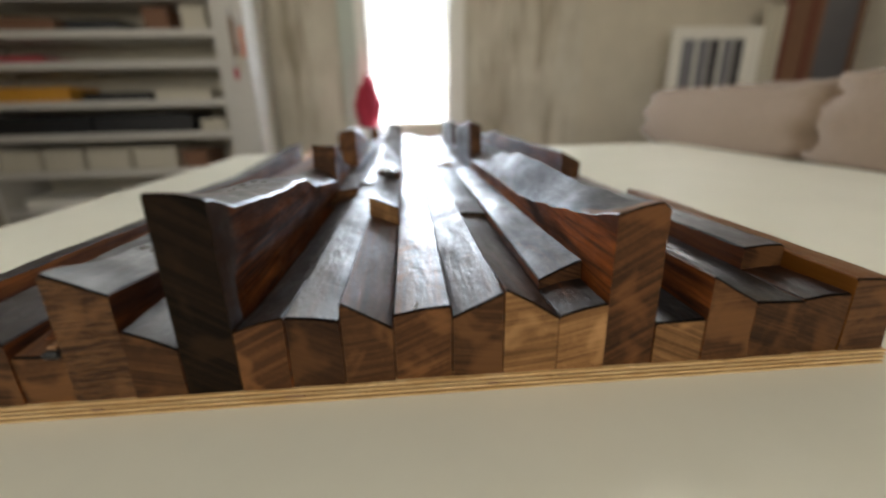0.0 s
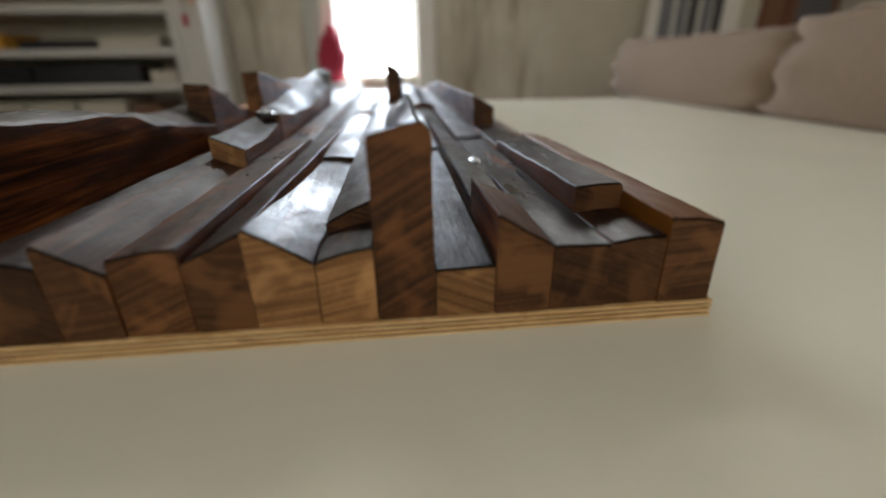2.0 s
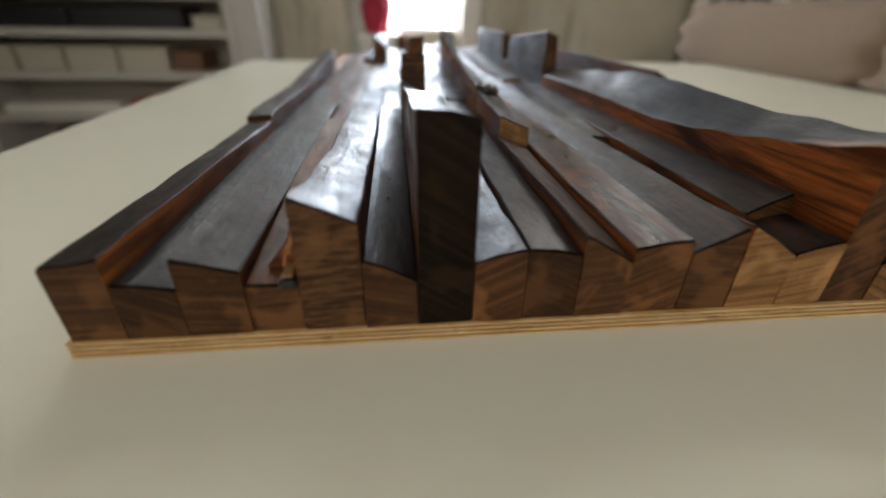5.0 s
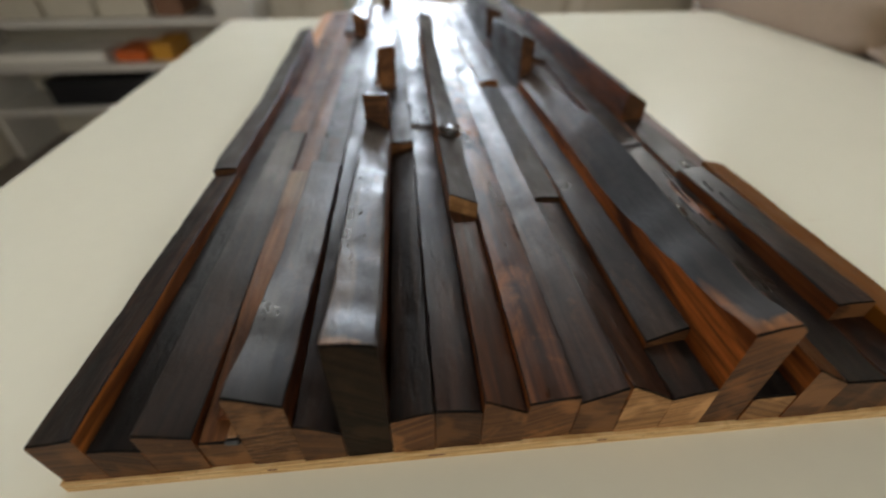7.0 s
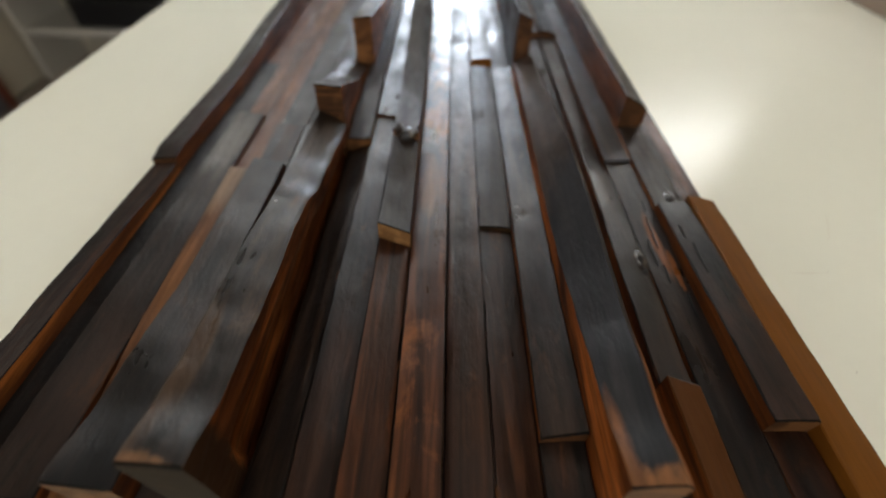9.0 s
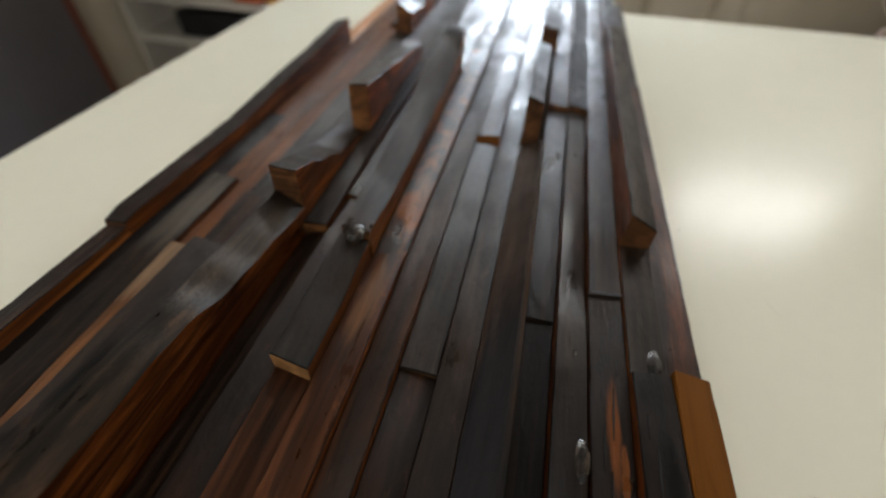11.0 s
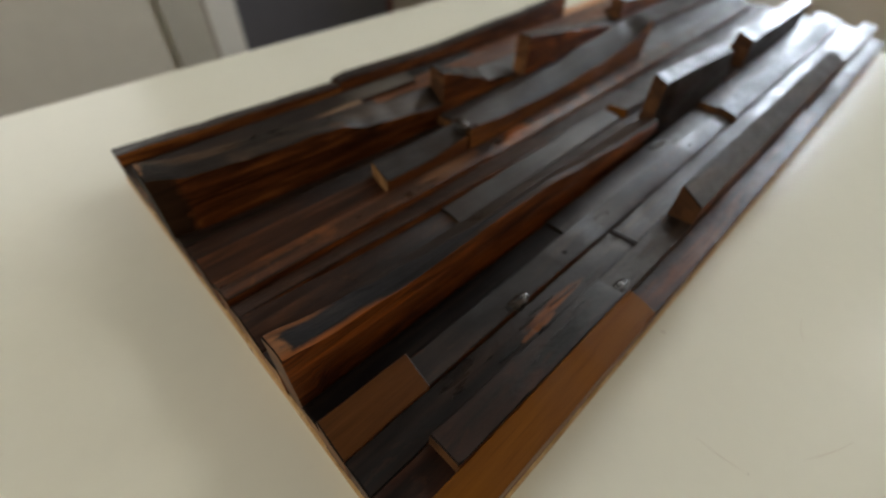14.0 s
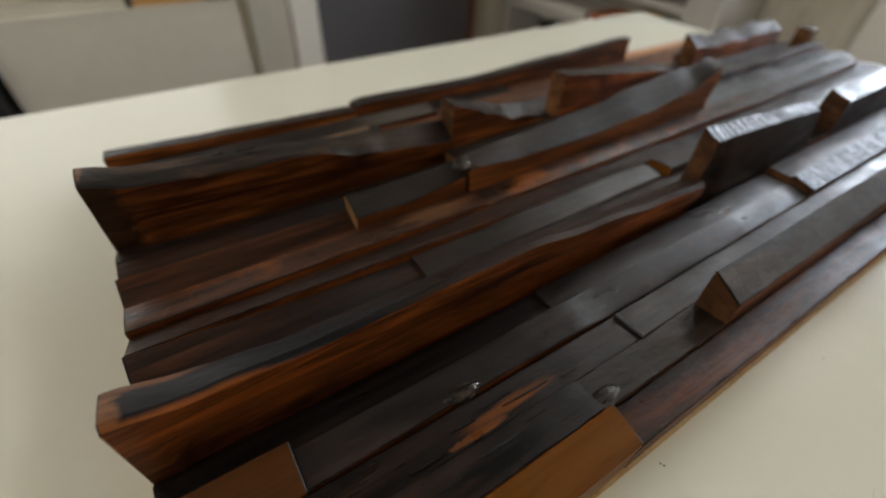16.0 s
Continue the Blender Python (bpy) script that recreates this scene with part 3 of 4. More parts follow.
def stave(n, pts, top, face=SIDE, end=END, crown=0.0, inset=(0.0, 0.0), label="", step=0.8, shoulder=0.09, undercut=0.0, bulge=0.0):
    """One stave of strip n (1 to 20): a bar along y with a sloping, slightly uneven top and nicked edges. Rows of pts are in centimetres.
    undercut, bulge: how far the side towards +x draws in near its foot and swells below its top edge."""
    xa, xb = JOINTS[n - 1] + 0.025 + inset[0], JOINTS[n] - 0.025 - inset[1]
    ya, yb = pts[0][0], pts[-1][0]
    ya_real = rng.uniform(-0.06, 0.10) if ya == 0 else ya
    count = max(3, int((yb - ya) / step))
    seed = rng.uniform(0, 90)
    arch = (seed * 7.3 % 1.0) * 0.16 - 0.05
    rows = []
    bm = bmesh.new()
    along = [ya, ya + 0.12] + [ya + (yb - ya) * k / count for k in range(1, count + 1)]
    for k, y in enumerate(along):
        zl, zr = curve_at(pts, y)
        wob = lambda a, s: 0.08 * noise.noise((seed + a, y * s, 0.0)) + 0.035 * noise.noise((seed + a, y * s * 3.1, 5.0))
        nick = lambda a: 1.0 + 0.5 * noise.noise((seed + a, y * 0.9, 2.0)) + (0.8 if noise.noise((seed + a, y * 0.55, 9.0)) > 0.42 else 0.0)
        zl, zr = zl + wob(1, 0.25), zr + wob(5, 0.25)
        l, r = xa + wob(9, 0.3) * 0.4, xb + wob(13, 0.3) * 0.4
        m = (zl + zr) / 2 + crown + arch + wob(17, 0.3) * 0.8
        yy = y + (ya_real - ya) if k < 2 else y
        if k == 0:
            zl, zr, m = zl - 0.11, zr - 0.11, m - 0.11
        cl, cr = 0.08 * nick(23), shoulder * (nick(31) if shoulder < 0.2 else 1.0)
        draw = max(0.0, min(1.0, (y - ya - 1.6) / 1.8))
        foot = 0.95 + 0.40 * (zr - 0.95)
        prof = [(l, 0.95), (l, zl - cl), (l + cl, zl), ((l + r) / 2, m), (r - cr, zr), (r, zr - cr * 0.8),
                (r + bulge * draw, 0.95 + 0.76 * (zr - 0.95)), (r - undercut * draw, foot), (r, 0.95)]
        rows.append([bm.verts.new((px / 100, (yy + (rng.uniform(-0.03, 0.03) if k == 0 else 0.0)) / 100, pz / 100)) for px, pz in prof])
    for row, (p, q) in enumerate(zip(rows, rows[1:])):
        for k in range(len(p)):
            j = (k + 1) % len(p)
            f = bm.faces.new((p[k], p[j], q[j], q[k]))
            f.material_index = 1 if k not in (1, 2, 3, 4) else 4 if row == 0 else 0 if k in (2, 3) else 3
            f.smooth = row > 0
            if k in (1, 2, 4, 5, 8, 0):
                for e in f.edges:
                    if p[k] in e.verts and q[k] in e.verts:
                        e.smooth = False
    for ring, flip in ((rows[0], True), (rows[-1], False)):
        f = bm.faces.new(ring[::-1] if flip else ring)
        f.material_index = 2
        for e in f.edges:
            e.smooth = False
    bmesh.ops.recalc_face_normals(bm, faces=bm.faces)
    return part("stave", bm, [top, face, end, top if shoulder >= 0.2 or top in (TAN, TAN_DARK, PALE) else EDGE, CHAR], panel, label)


D, G, B, S, R = TOP_DARK, TOP_GREY, TOP_BROWN, TOP_SHINY, TOP_SHINY_BROWN
# strip 1
stave(1, [(0, 5.2, 5.6), (14, 4.8, 5.2), (31.8, 4.3, 4.6)], D, SIDE_ORANGE)
stave(1, [(31.8, 5.0, 5.2), (34, 5.3, 5.3), (52, 4.9, 5.0), (74, 5.7, 6.0), (92.5, 6.5, 7.0)], D)
stave(1, [(92.5, 2.8, 2.8), (132, 2.8, 2.8)], PALE, PALE, label="pale bare stave")
# strip 2
stave(2, [(0, 4.1, 3.8), (60, 3.2, 3.0)], TOP_BLACK)
stave(2, [(60, 2.8, 2.8), (132, 2.8, 2.8)], TOP_RUST)
# strip 3
stave(3, [(0, 5.4, 4.6), (42.3, 4.9, 4.6)], TOP_SHEEN_END)
stave(3, [(42.3, 3.4, 3.2), (132, 3.2, 3.2)], TOP_RUST)
# strip 4
stave_4 = stave(4, [(0, 3.8, 3.8), (12, 4.7, 4.7), (30.9, 5.0, 4.9)], TOP_RUST_SHEEN)
stave(4, [(31, 4.2, 4.0), (100, 3.6, 3.6)], TOP_RUST)
stave(4, [(100, 4.6, 4.4), (132, 4.6, 4.4)], G)
# strip 5
stave(5, [(0, 8.3, 7.0), (6, 7.3, 6.6), (16, 6.3, 5.8), (31.3, 5.9, 5.4)], S, end=END_COARSE)
stave(5, [(31.3, 4.9, 4.7), (39.7, 4.9, 4.7)], D)
stave(5, [(39.7, 4.6, 4.4), (97, 4.2, 4.0)], G)
stave(5, [(97, 9.5, 7.8), (101, 9.0, 7.6), (105, 8.3, 7.0), (109, 9.1, 7.4), (114, 8.3, 7.0), (119, 9.0, 7.6), (129, 8.6, 7.4)], G)
stave(5, [(129, 4.0, 4.0), (132, 4.0, 4.0)], D)
# strip 6
stave(6, [(0, 5.0, 3.8), (40, 4.6, 4.0)], S)
stave(6, [(40, 4.2, 4.0), (132, 4.4, 4.2)], G)
# strip 7: tall wavy stave, then two blocks
stave(7, [(0, 12.1, 11.8), (4, 11.2, 10.6), (7, 10.8, 10.4), (10, 10.6, 10.0), (14, 10.4, 9.7), (17, 10.0, 9.7), (20, 9.5, 9.4), (25, 9.0, 8.0), (30, 8.5, 7.3), (37.5, 8.1, 6.5)], TOP_TIP, SIDE_SHADED, end=END_DARK, undercut=1.5, bulge=0.12, crown=0.14, shoulder=0.22, label="tall wavy stave with a live edge")
stave(7, [(37.5, 11.0, 10.8), (40.5, 10.0, 10.0), (43.2, 9.2, 8.7), (48, 8.0, 7.0), (54.2, 6.8, 5.9)], G, undercut=0.3, label="short wavy raised stave")
stave(7, [(54.8, 11.8, 12.0), (80, 8.8, 8.4)], G, inset=(1.3, -0.9), label="tapered raised block")
stave(7, [(80, 4.6, 4.5), (129, 4.6, 4.5)], D)
stave(7, [(129, 8.6, 8.4), (132, 8.6, 8.4)], D)
# strip 8
stave(8, [(0, 4.6, 5.3), (8, 4.0, 4.8), (36.5, 3.6, 4.5)], TOP_BLACK)
stave(8, [(36.5, 5.2, 5.4), (60, 6.0, 6.4), (132, 6.0, 6.2)], G)
# strip 9
stave(9, [(0, 5.3, 4.9), (42, 4.8, 4.5)], R)
stave(9, [(42, 5.3, 5.0), (132, 5.2, 5.0)], G)
# strip 10
stave(10, [(0, 5.9, 4.4), (20.6, 5.5, 4.4)], TOP_RED)
stave(10, [(20.6, 7.3, 6.2), (27, 7.2, 6.0), (33.8, 7.5, 6.9)], G, SIDE_ORANGE, end=END_LIGHT)
stave_10 = stave(10, [(34.3, 8.0, 7.6), (42, 8.3, 7.1), (54, 9.3, 7.0), (64, 10.6, 7.6), (74, 11.4, 8.8), (80, 12.0, 11.4)], G, SIDE_ORANGE, undercut=0.3, label="long grey stave that rises to a tall end")
stave(10, [(80, 5.4, 5.0), (132, 5.6, 5.2)], G)
# strip 11
stave(11, [(0, 5.0, 5.4), (34.6, 4.8, 5.0)], TOP_RED_GREY)
stave(11, [(34.6, 4.6, 4.6), (60, 5.0, 5.0), (88, 5.4, 5.4)], TOP_FLAME)
stave(11, [(88, 5.3, 5.2), (125, 6.6, 6.4)], G)
stave(11, [(125, 4.6, 4.6), (132, 4.6, 4.6)], D)
# strip 12
stave(12, [(0, 4.7, 6.0), (40, 4.4, 5.0), (66, 4.4, 4.8)], R)
stave(12, [(66, 4.2, 4.6), (132, 5.0, 5.0)], G)
# strip 13
stave(13, [(0, 6.2, 4.4), (10, 5.2, 4.2), (23.2, 4.4, 4.1)], R, end=END_LIGHT)
stave(13, [(23.2, 4.75, 4.6), (45, 5.0, 4.8), (56.8, 5.1, 4.9)], G, end=END_DARK)
stave(13, [(58.4, 5.2, 5.5), (110, 5.6, 5.3)], G, end=TAN)
stave(13, [(110, 4.6, 4.4), (132, 4.6, 4.4)], D)
# strip 14
stave(14, [(0, 4.4, 5.0), (4.1, 4.3, 4.9)], D, end=END_LIGHT)
stave(14, [(4.1, 4.9, 6.1), (20, 4.9, 5.6), (57, 4.6, 5.0)], TOP_UMBER)
stave(14, [(57, 4.4, 4.4), (132, 4.8, 4.8)], G)
# strip 15: tall wavy stave, then blocks
stave(15, [(0, 10.1, 10.7), (4.2, 9.2, 9.9), (6.4, 8.8, 10.0), (11, 8.2, 9.7), (16.5, 7.4, 9.8), (22.5, 7.0, 10.0), (29.5, 7.0, 10.0), (38, 6.9, 9.0), (48.5, 6.7, 8.0), (55.3, 6.5, 7.6)], TOP_WORN, end=END_BROWN, crown=0.18, shoulder=0.45, undercut=0.9, bulge=0.10, label="tall wavy stave with a charred top")
stave(15, [(55.5, 12.9, 12.1), (68, 11.8, 11.3), (80, 10.7, 10.3)], SAWN, TOP_DARK, inset=(0.0, 0.9), undercut=-0.9, bulge=0.5, label="raised block with saw marks")
stave(15, [(80, 6.0, 6.0), (86, 6.0, 6.0)], D)
stave(15, [(86, 11.4, 10.6), (118, 11.2, 10.8)], G, TOP_DARK, label="raised grey block")
stave(15, [(118, 5.0, 5.0), (132, 5.0, 5.0)], D)
# strip 16
stave(16, [(0, 3.6, 3.7), (31, 3.6, 3.7)], TOP_BLACK, end=END_LIGHT)
stave(16, [(31, 3.95, 3.95), (70.4, 4.3, 4.3)], S, end=END_DARK)
stave(16, [(70.5, 5.2, 5.1), (132, 6.2, 6.2)], TOP_UMBER)
# strip 17
stave_17a = stave(17, [(0, 6.3, 4.7), (8.0, 6.1, 4.8)], TAN_DARK, label="short planed brown stave")
stave_17 = stave(17, [(8.0, 4.9, 4.3), (20, 4.9, 4.6), (30, 5.2, 4.5), (36, 5.0, 3.8), (70.1, 4.6, 4.2)], S, inset=(0.0, 0.2))
stave(17, [(70.3, 5.7, 5.1), (100, 6.1, 5.5), (132, 6.2, 5.6)], SAWN)
# strip 18
stave_18 = stave(18, [(0, 4.6, 4.5), (35.2, 4.0, 4.2)], TOP_SCORCH)
stave(18, [(35.3, 4.2, 4.35), (132, 5.0, 5.0)], G, end=END_DARK)
# strip 19
stave(19, [(0, 4.5, 4.8), (5.2, 4.4, 4.6)], B)
stave_19b = stave(19, [(5.2, 6.0, 6.1), (27, 5.2, 5.4)], D)
stave_19 = stave(19, [(27, 4.6, 4.8), (42, 4.6, 4.8)], G)
stave(19, [(42, 8.6, 7.2), (101, 8.4, 7.2)], TOP_UMBER, end=END_BROWN, label="raised stave with a slanting top")
stave(19, [(101, 6.4, 6.2), (132, 6.4, 6.2)], G)
# strip 20
stave_20 = stave(20, [(0, 5.7, 5.4), (27.4, 5.8, 5.2)], TAN, TAN, label="smooth tan stave along the edge")
stave(20, [(27.5, 4.3, 4.1), (84, 4.2, 4.0)], B)
stave(20, [(84, 3.9, 3.7), (132, 3.9, 3.7)], TOP_UMBER)


def knot(host, x, y, z, w, l, h, seed):
    """A shiny knot grown into a stave's edge, with a black lump for the dark hole before it (centimetres)."""
    bm = bmesh.new()
    bmesh.ops.create_uvsphere(bm, u_segments=20, v_segments=12, radius=1.0)
    for v in bm.verts:
        p = v.co.copy()
        f = 1 + 0.22 * noise.noise(p * 1.6 + Vector((seed, 0, 0)))
        v.co = Vector(((x + p.x * w * f) / 100, (y + p.y * l * f) / 100, (z + p.z * h * f) / 100))
    part("knot", bm, KNOT, host, "shiny knot", smooth=True)
    # solid black lump that stands in for shade in the knot's hole
    bm = bmesh.new()
    bmesh.ops.create_uvsphere(bm, u_segments=14, v_segments=8, radius=1.0)
    for v in bm.verts:
        p = v.co.copy()
        v.co = Vector(((x + p.x * w * 0.5) / 100, (y - l * 0.8 + p.y * l * 0.35) / 100, (z + h * 0.25 + p.z * h * 0.5) / 100))
    part("hollow", bm, BLACK, host, smooth=True)


def crack(host, x, y, z, l, w, slope=0.0):
    """A thin dark split along the grain (centimetres)."""
    bm = bmesh.new()
    pts = [(-0.5, 0.0), (-0.2, 0.45), (0.15, 0.5), (0.5, 0.0), (0.2, -0.4), (-0.1, -0.5)]
    ring = [bm.verts.new(((x + q * w + slope * p * l) / 100, (y + p * l) / 100, z / 100)) for p, q in pts]
    base = bm.faces.new(ring)
    out = bmesh.ops.extrude_face_region(bm, geom=[base])
    bmesh.ops.translate(bm, verts=[v for v in out["geom"] if isinstance(v, bmesh.types.BMVert)], vec=(0, 0, -0.003))
    bmesh.ops.recalc_face_normals(bm, faces=bm.faces)
    part("crack", bm, BLACK, host)


knot(stave_17, 48.5, 19.7, 4.40, 0.75, 1.5, 0.5, 3)
knot(stave_10, 27.1, 34.0, 7.55, 0.9, 1.1, 0.55, 8)
knot(stave_19, 54.2, 28.2, 4.4, 0.85, 1.8, 0.45, 15)
for x, y, z, l, w in ((50.2, 21.0, 4.42, 3.4, 0.10), (50.9, 23.6, 4.42, 4.2, 0.12), (50.6, 18.4, 4.46, 2.0, 0.07), (51.5, 15.0, 4.55, 2.6, 0.10), (51.3, 27.5, 4.35, 1.6, 0.07)):
    crack(stave_18, x, y, z, l, w, 0.04)
for x, y, l, w in ((53.25, 19.4, 3.6, 0.13), (53.6, 15.2, 1.6, 0.07), (52.9, 22.6, 1.8, 0.06)):
    crack(stave_19b, x, y, 5.60 + (19.4 - y) * 0.034 + 0.08, l, w, 0.02)
GLUE = plain("dried_glue", (0.10, 0.10, 0.11), 0.5, 60, 0.2, 0.1)


def glue_line(host, n, y, zl, zr):
    """A thin pale line of dried glue along the top of a stave's back end (centimetres)."""
    bm = bmesh.new()
    xa, xb = JOINTS[n - 1] / 100 + 0.0008, JOINTS[n] / 100 - 0.0008
    for x, z in ((xa, zl / 100), (xb, zr / 100)):
        for dy, dz in ((0.0, -0.0030), (0.0, 0.0002), (0.0006, 0.0002), (0.0006, -0.0030)):
            bm.verts.new((x, y / 100 + dy, z + dz))
    bm.verts.ensure_lookup_table()
    v = bm.verts
    for q in ((0, 1, 5, 4), (1, 2, 6, 5), (2, 3, 7, 6), (3, 0, 4, 7), (3, 2, 1, 0), (4, 5, 6, 7)):
        bm.faces.new([v[k] for k in q])
    bmesh.ops.recalc_face_normals(bm, faces=bm.faces)
    part("glue_line", bm, GLUE, host, "thin pale line of dried glue")


glue_line(stave_17a, 17, 8.0, 6.05, 4.75)
glue_line(stave_20, 20, 27.42, 5.75, 5.15)
glue_line(stave_18, 18, 35.2, 4.35, 4.55)
# the torn front of the long stave of strip 10
for x, y, z, l, w, turn in ((26.0, 33.7, 7.85, 1.6, 0.40, -8), (26.6, 33.3, 7.75, 1.9, 0.35, 5), (27.8, 33.6, 7.55, 1.5, 0.40, 14), (28.1, 34.2, 7.50, 1.4, 0.3, -4)):
    bm = box(-w / 200, w / 200, 0.0, l / 100, -0.0022, 0.0014, 0.0006, 1)
    for v in bm.verts:
        if v.co.y < 0.002:
            v.co.x, v.co.z = v.co.x * 0.35, v.co.z - 0.0022
    bmesh.ops.transform(bm, verts=bm.verts, matrix=pose(x / 100, y / 100, z / 100, 6, 0, turn))
    part("splinter", bm, KNOT, stave_10, "torn shiny splinter")
# the splintered gap at the front of strip 4
bm = bmesh.new()
base = bm.faces.new([bm.verts.new((x / 100, 0.014, z / 100)) for x, z in ((9.5, 4.02), (11.22, 4.02), (11.22, 6.7), (10.95, 6.2), (10.7, 5.3), (10.2, 4.7))])
out = bmesh.ops.extrude_face_region(bm, geom=[base])
bmesh.ops.translate(bm, verts=[v for v in out["geom"] if isinstance(v, bmesh.types.BMVert)], vec=(0, 0.03, -0.004))
bmesh.ops.recalc_face_normals(bm, faces=bm.faces)
part("splinter", bm, TOP_RUST, stave_4, "torn brown wedge with pale fibres")
for x, z, l in ((10.55, 5.05, 1.3), (10.85, 5.7, 1.1), (11.05, 6.0, 0.9)):
    bm = box(-0.0006, 0.0006, -0.0006, 0.0006, -l / 200, l / 200, 0.0003, 1)
    bmesh.ops.transform(bm, verts=bm.verts, matrix=pose(x / 100, 0.0132, z / 100 - 0.004, 0, 14, 0))
    part("fibre", bm, PALE, stave_4, "pale torn fibre")
part("splinter", box(0.1050, 0.1105, 0.0015, 0.055, 0.0405, 0.0425, 0.0008, 1), PALE, stave_4, "pale splinter")
# black block in place of the shade under the splinter
part("hollow", box(0.1035, 0.1122, -0.0012, 0.006, 0.0360, 0.0404, 0.0012, 1), BLACK, stave_4)

# ---------------------------------------------------------------- sofa beside the table
sofa = thing("sofa", "taupe upholstered sofa back with plump cushions beside the table", "sofa")


def cushion(y0, y1, x0, x1, z0, z1, mat, name, seed, lean0=0.0, lean1=0.0):
    bm = box(x0, x1, y0, y1, z0, z1)
    bmesh.ops.subdivide_edges(bm, edges=bm.edges, cuts=11, use_grid_fill=True)
    cx, cy, cz = (x0 + x1) / 2, (y0 + y1) / 2, (z0 + z1) / 2
    for v in bm.verts:
        u = Vector(((v.co.x - cx) / (x1 - x0) * 2, (v.co.y - cy) / (y1 - y0) * 2, (v.co.z - cz) / (z1 - z0) * 2))
        k = max(abs(u.x), abs(u.z))
        r = math.hypot(u.x, u.z)
        if r > 1e-6:
            s = 0.62 + 0.38 * k / r if r > k else 1.0
            v.co.x, v.co.z = cx + u.x * s * (x1 - x0) / 2, cz + u.z * s * (z1 - z0) / 2
        e = max(0.0, abs(u.y) - 0.72) / 0.28
        v.co.x += (cx - v.co.x) * 0.12 * e * e
        v.co.z += (cz - v.co.z) * 0.13 * e * e
        v.co.x -= 0.014 * e * math.sin(u.z * 7 + u.y * 3 + seed)
        v.co.z += 0.007 * math.sin(v.co.y * 31 + v.co.x * 40 + seed) * max(0.0, u.z)
        v.co.y -= max(0.0, v.co.z) * (lean0 + (lean1 - lean0) * (u.y + 1) / 2)
        v.co += 0.008 * Vector((noise.noise(v.co * 9 + Vector((seed, 0, 0))), 0, noise.noise(v.co * 7 + Vector((0, seed, 0)))))
    return part(name, bm, mat, sofa, smooth=True)


cushion(0.82, 1.62, 1.280, 1.60, -0.02, 0.195, FABRIC, "cushion", 3, 0.3, 0.0)
cushion(-0.03, 0.84, 1.280, 1.60, -0.02, 0.225, FABRIC, "cushion", 11, 0.15, 0.3)
cushion(-0.80, -0.02, 1.280, 1.60, -0.02, 0.225, FABRIC, "cushion", 19, 0.0, 0.15)
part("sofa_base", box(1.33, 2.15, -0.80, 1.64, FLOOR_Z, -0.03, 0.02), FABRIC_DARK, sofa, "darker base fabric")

# ---------------------------------------------------------------- shelf rack in the corner
rack = thing("shelf_rack", "white open shelf rack filled with boxes and tools", "shelf")
RX0, RX1, RY0, RY1 = -1.90, -0.60, 2.22, 2.56
SHELVES = [-0.55, -0.34, -0.14, 0.05, 0.21, 0.395, 0.535, 0.70, 0.90]
for z in SHELVES:
    part("shelf_board", box(RX0 + 0.031, RX1 - 0.041, RY0, RY1, z - 0.035, z, 0.003), RACK_PAINT, rack)
part("side_panel", box(RX1 - 0.04, RX1, RY0 - 0.005, RY1, FLOOR_Z, 1.05, 0.003), RACK_PAINT, rack)
part("side_panel", box(RX0, RX0 + 0.03, RY0 - 0.005, RY1, FLOOR_Z, 1.05, 0.003), RACK_PAINT, rack)
part("side_post", box(RX1 + 0.0005, -0.48, RY0 - 0.005, RY1, FLOOR_Z, 1.05, 0.004), RACK_PAINT, rack)
part("back_panel", box(RX0, RX1, RY1, RY1 + 0.012, FLOOR_Z, 1.05), CREAM, rack)


def crate(x0, x1, z, h, mat, label, name="storage_box", cat="box", y0=2.26, y1=2.5):
    t = thing(name, label, cat, "file boxes on the shelf" if "file box" in label else "", at=((x0 + x1) / 2, (y0 + y1) / 2, z))
    under(mesh_object("body", box(x0, x1, y0, y1, z, z + h * 0.82, 0.004), mat), t)
    under(mesh_object("lid", box(x0 - 0.003, x1 + 0.003, y0 - 0.003, y1 + 0.003, z + h * 0.82, z + h, 0.004), mat), t)
    return t


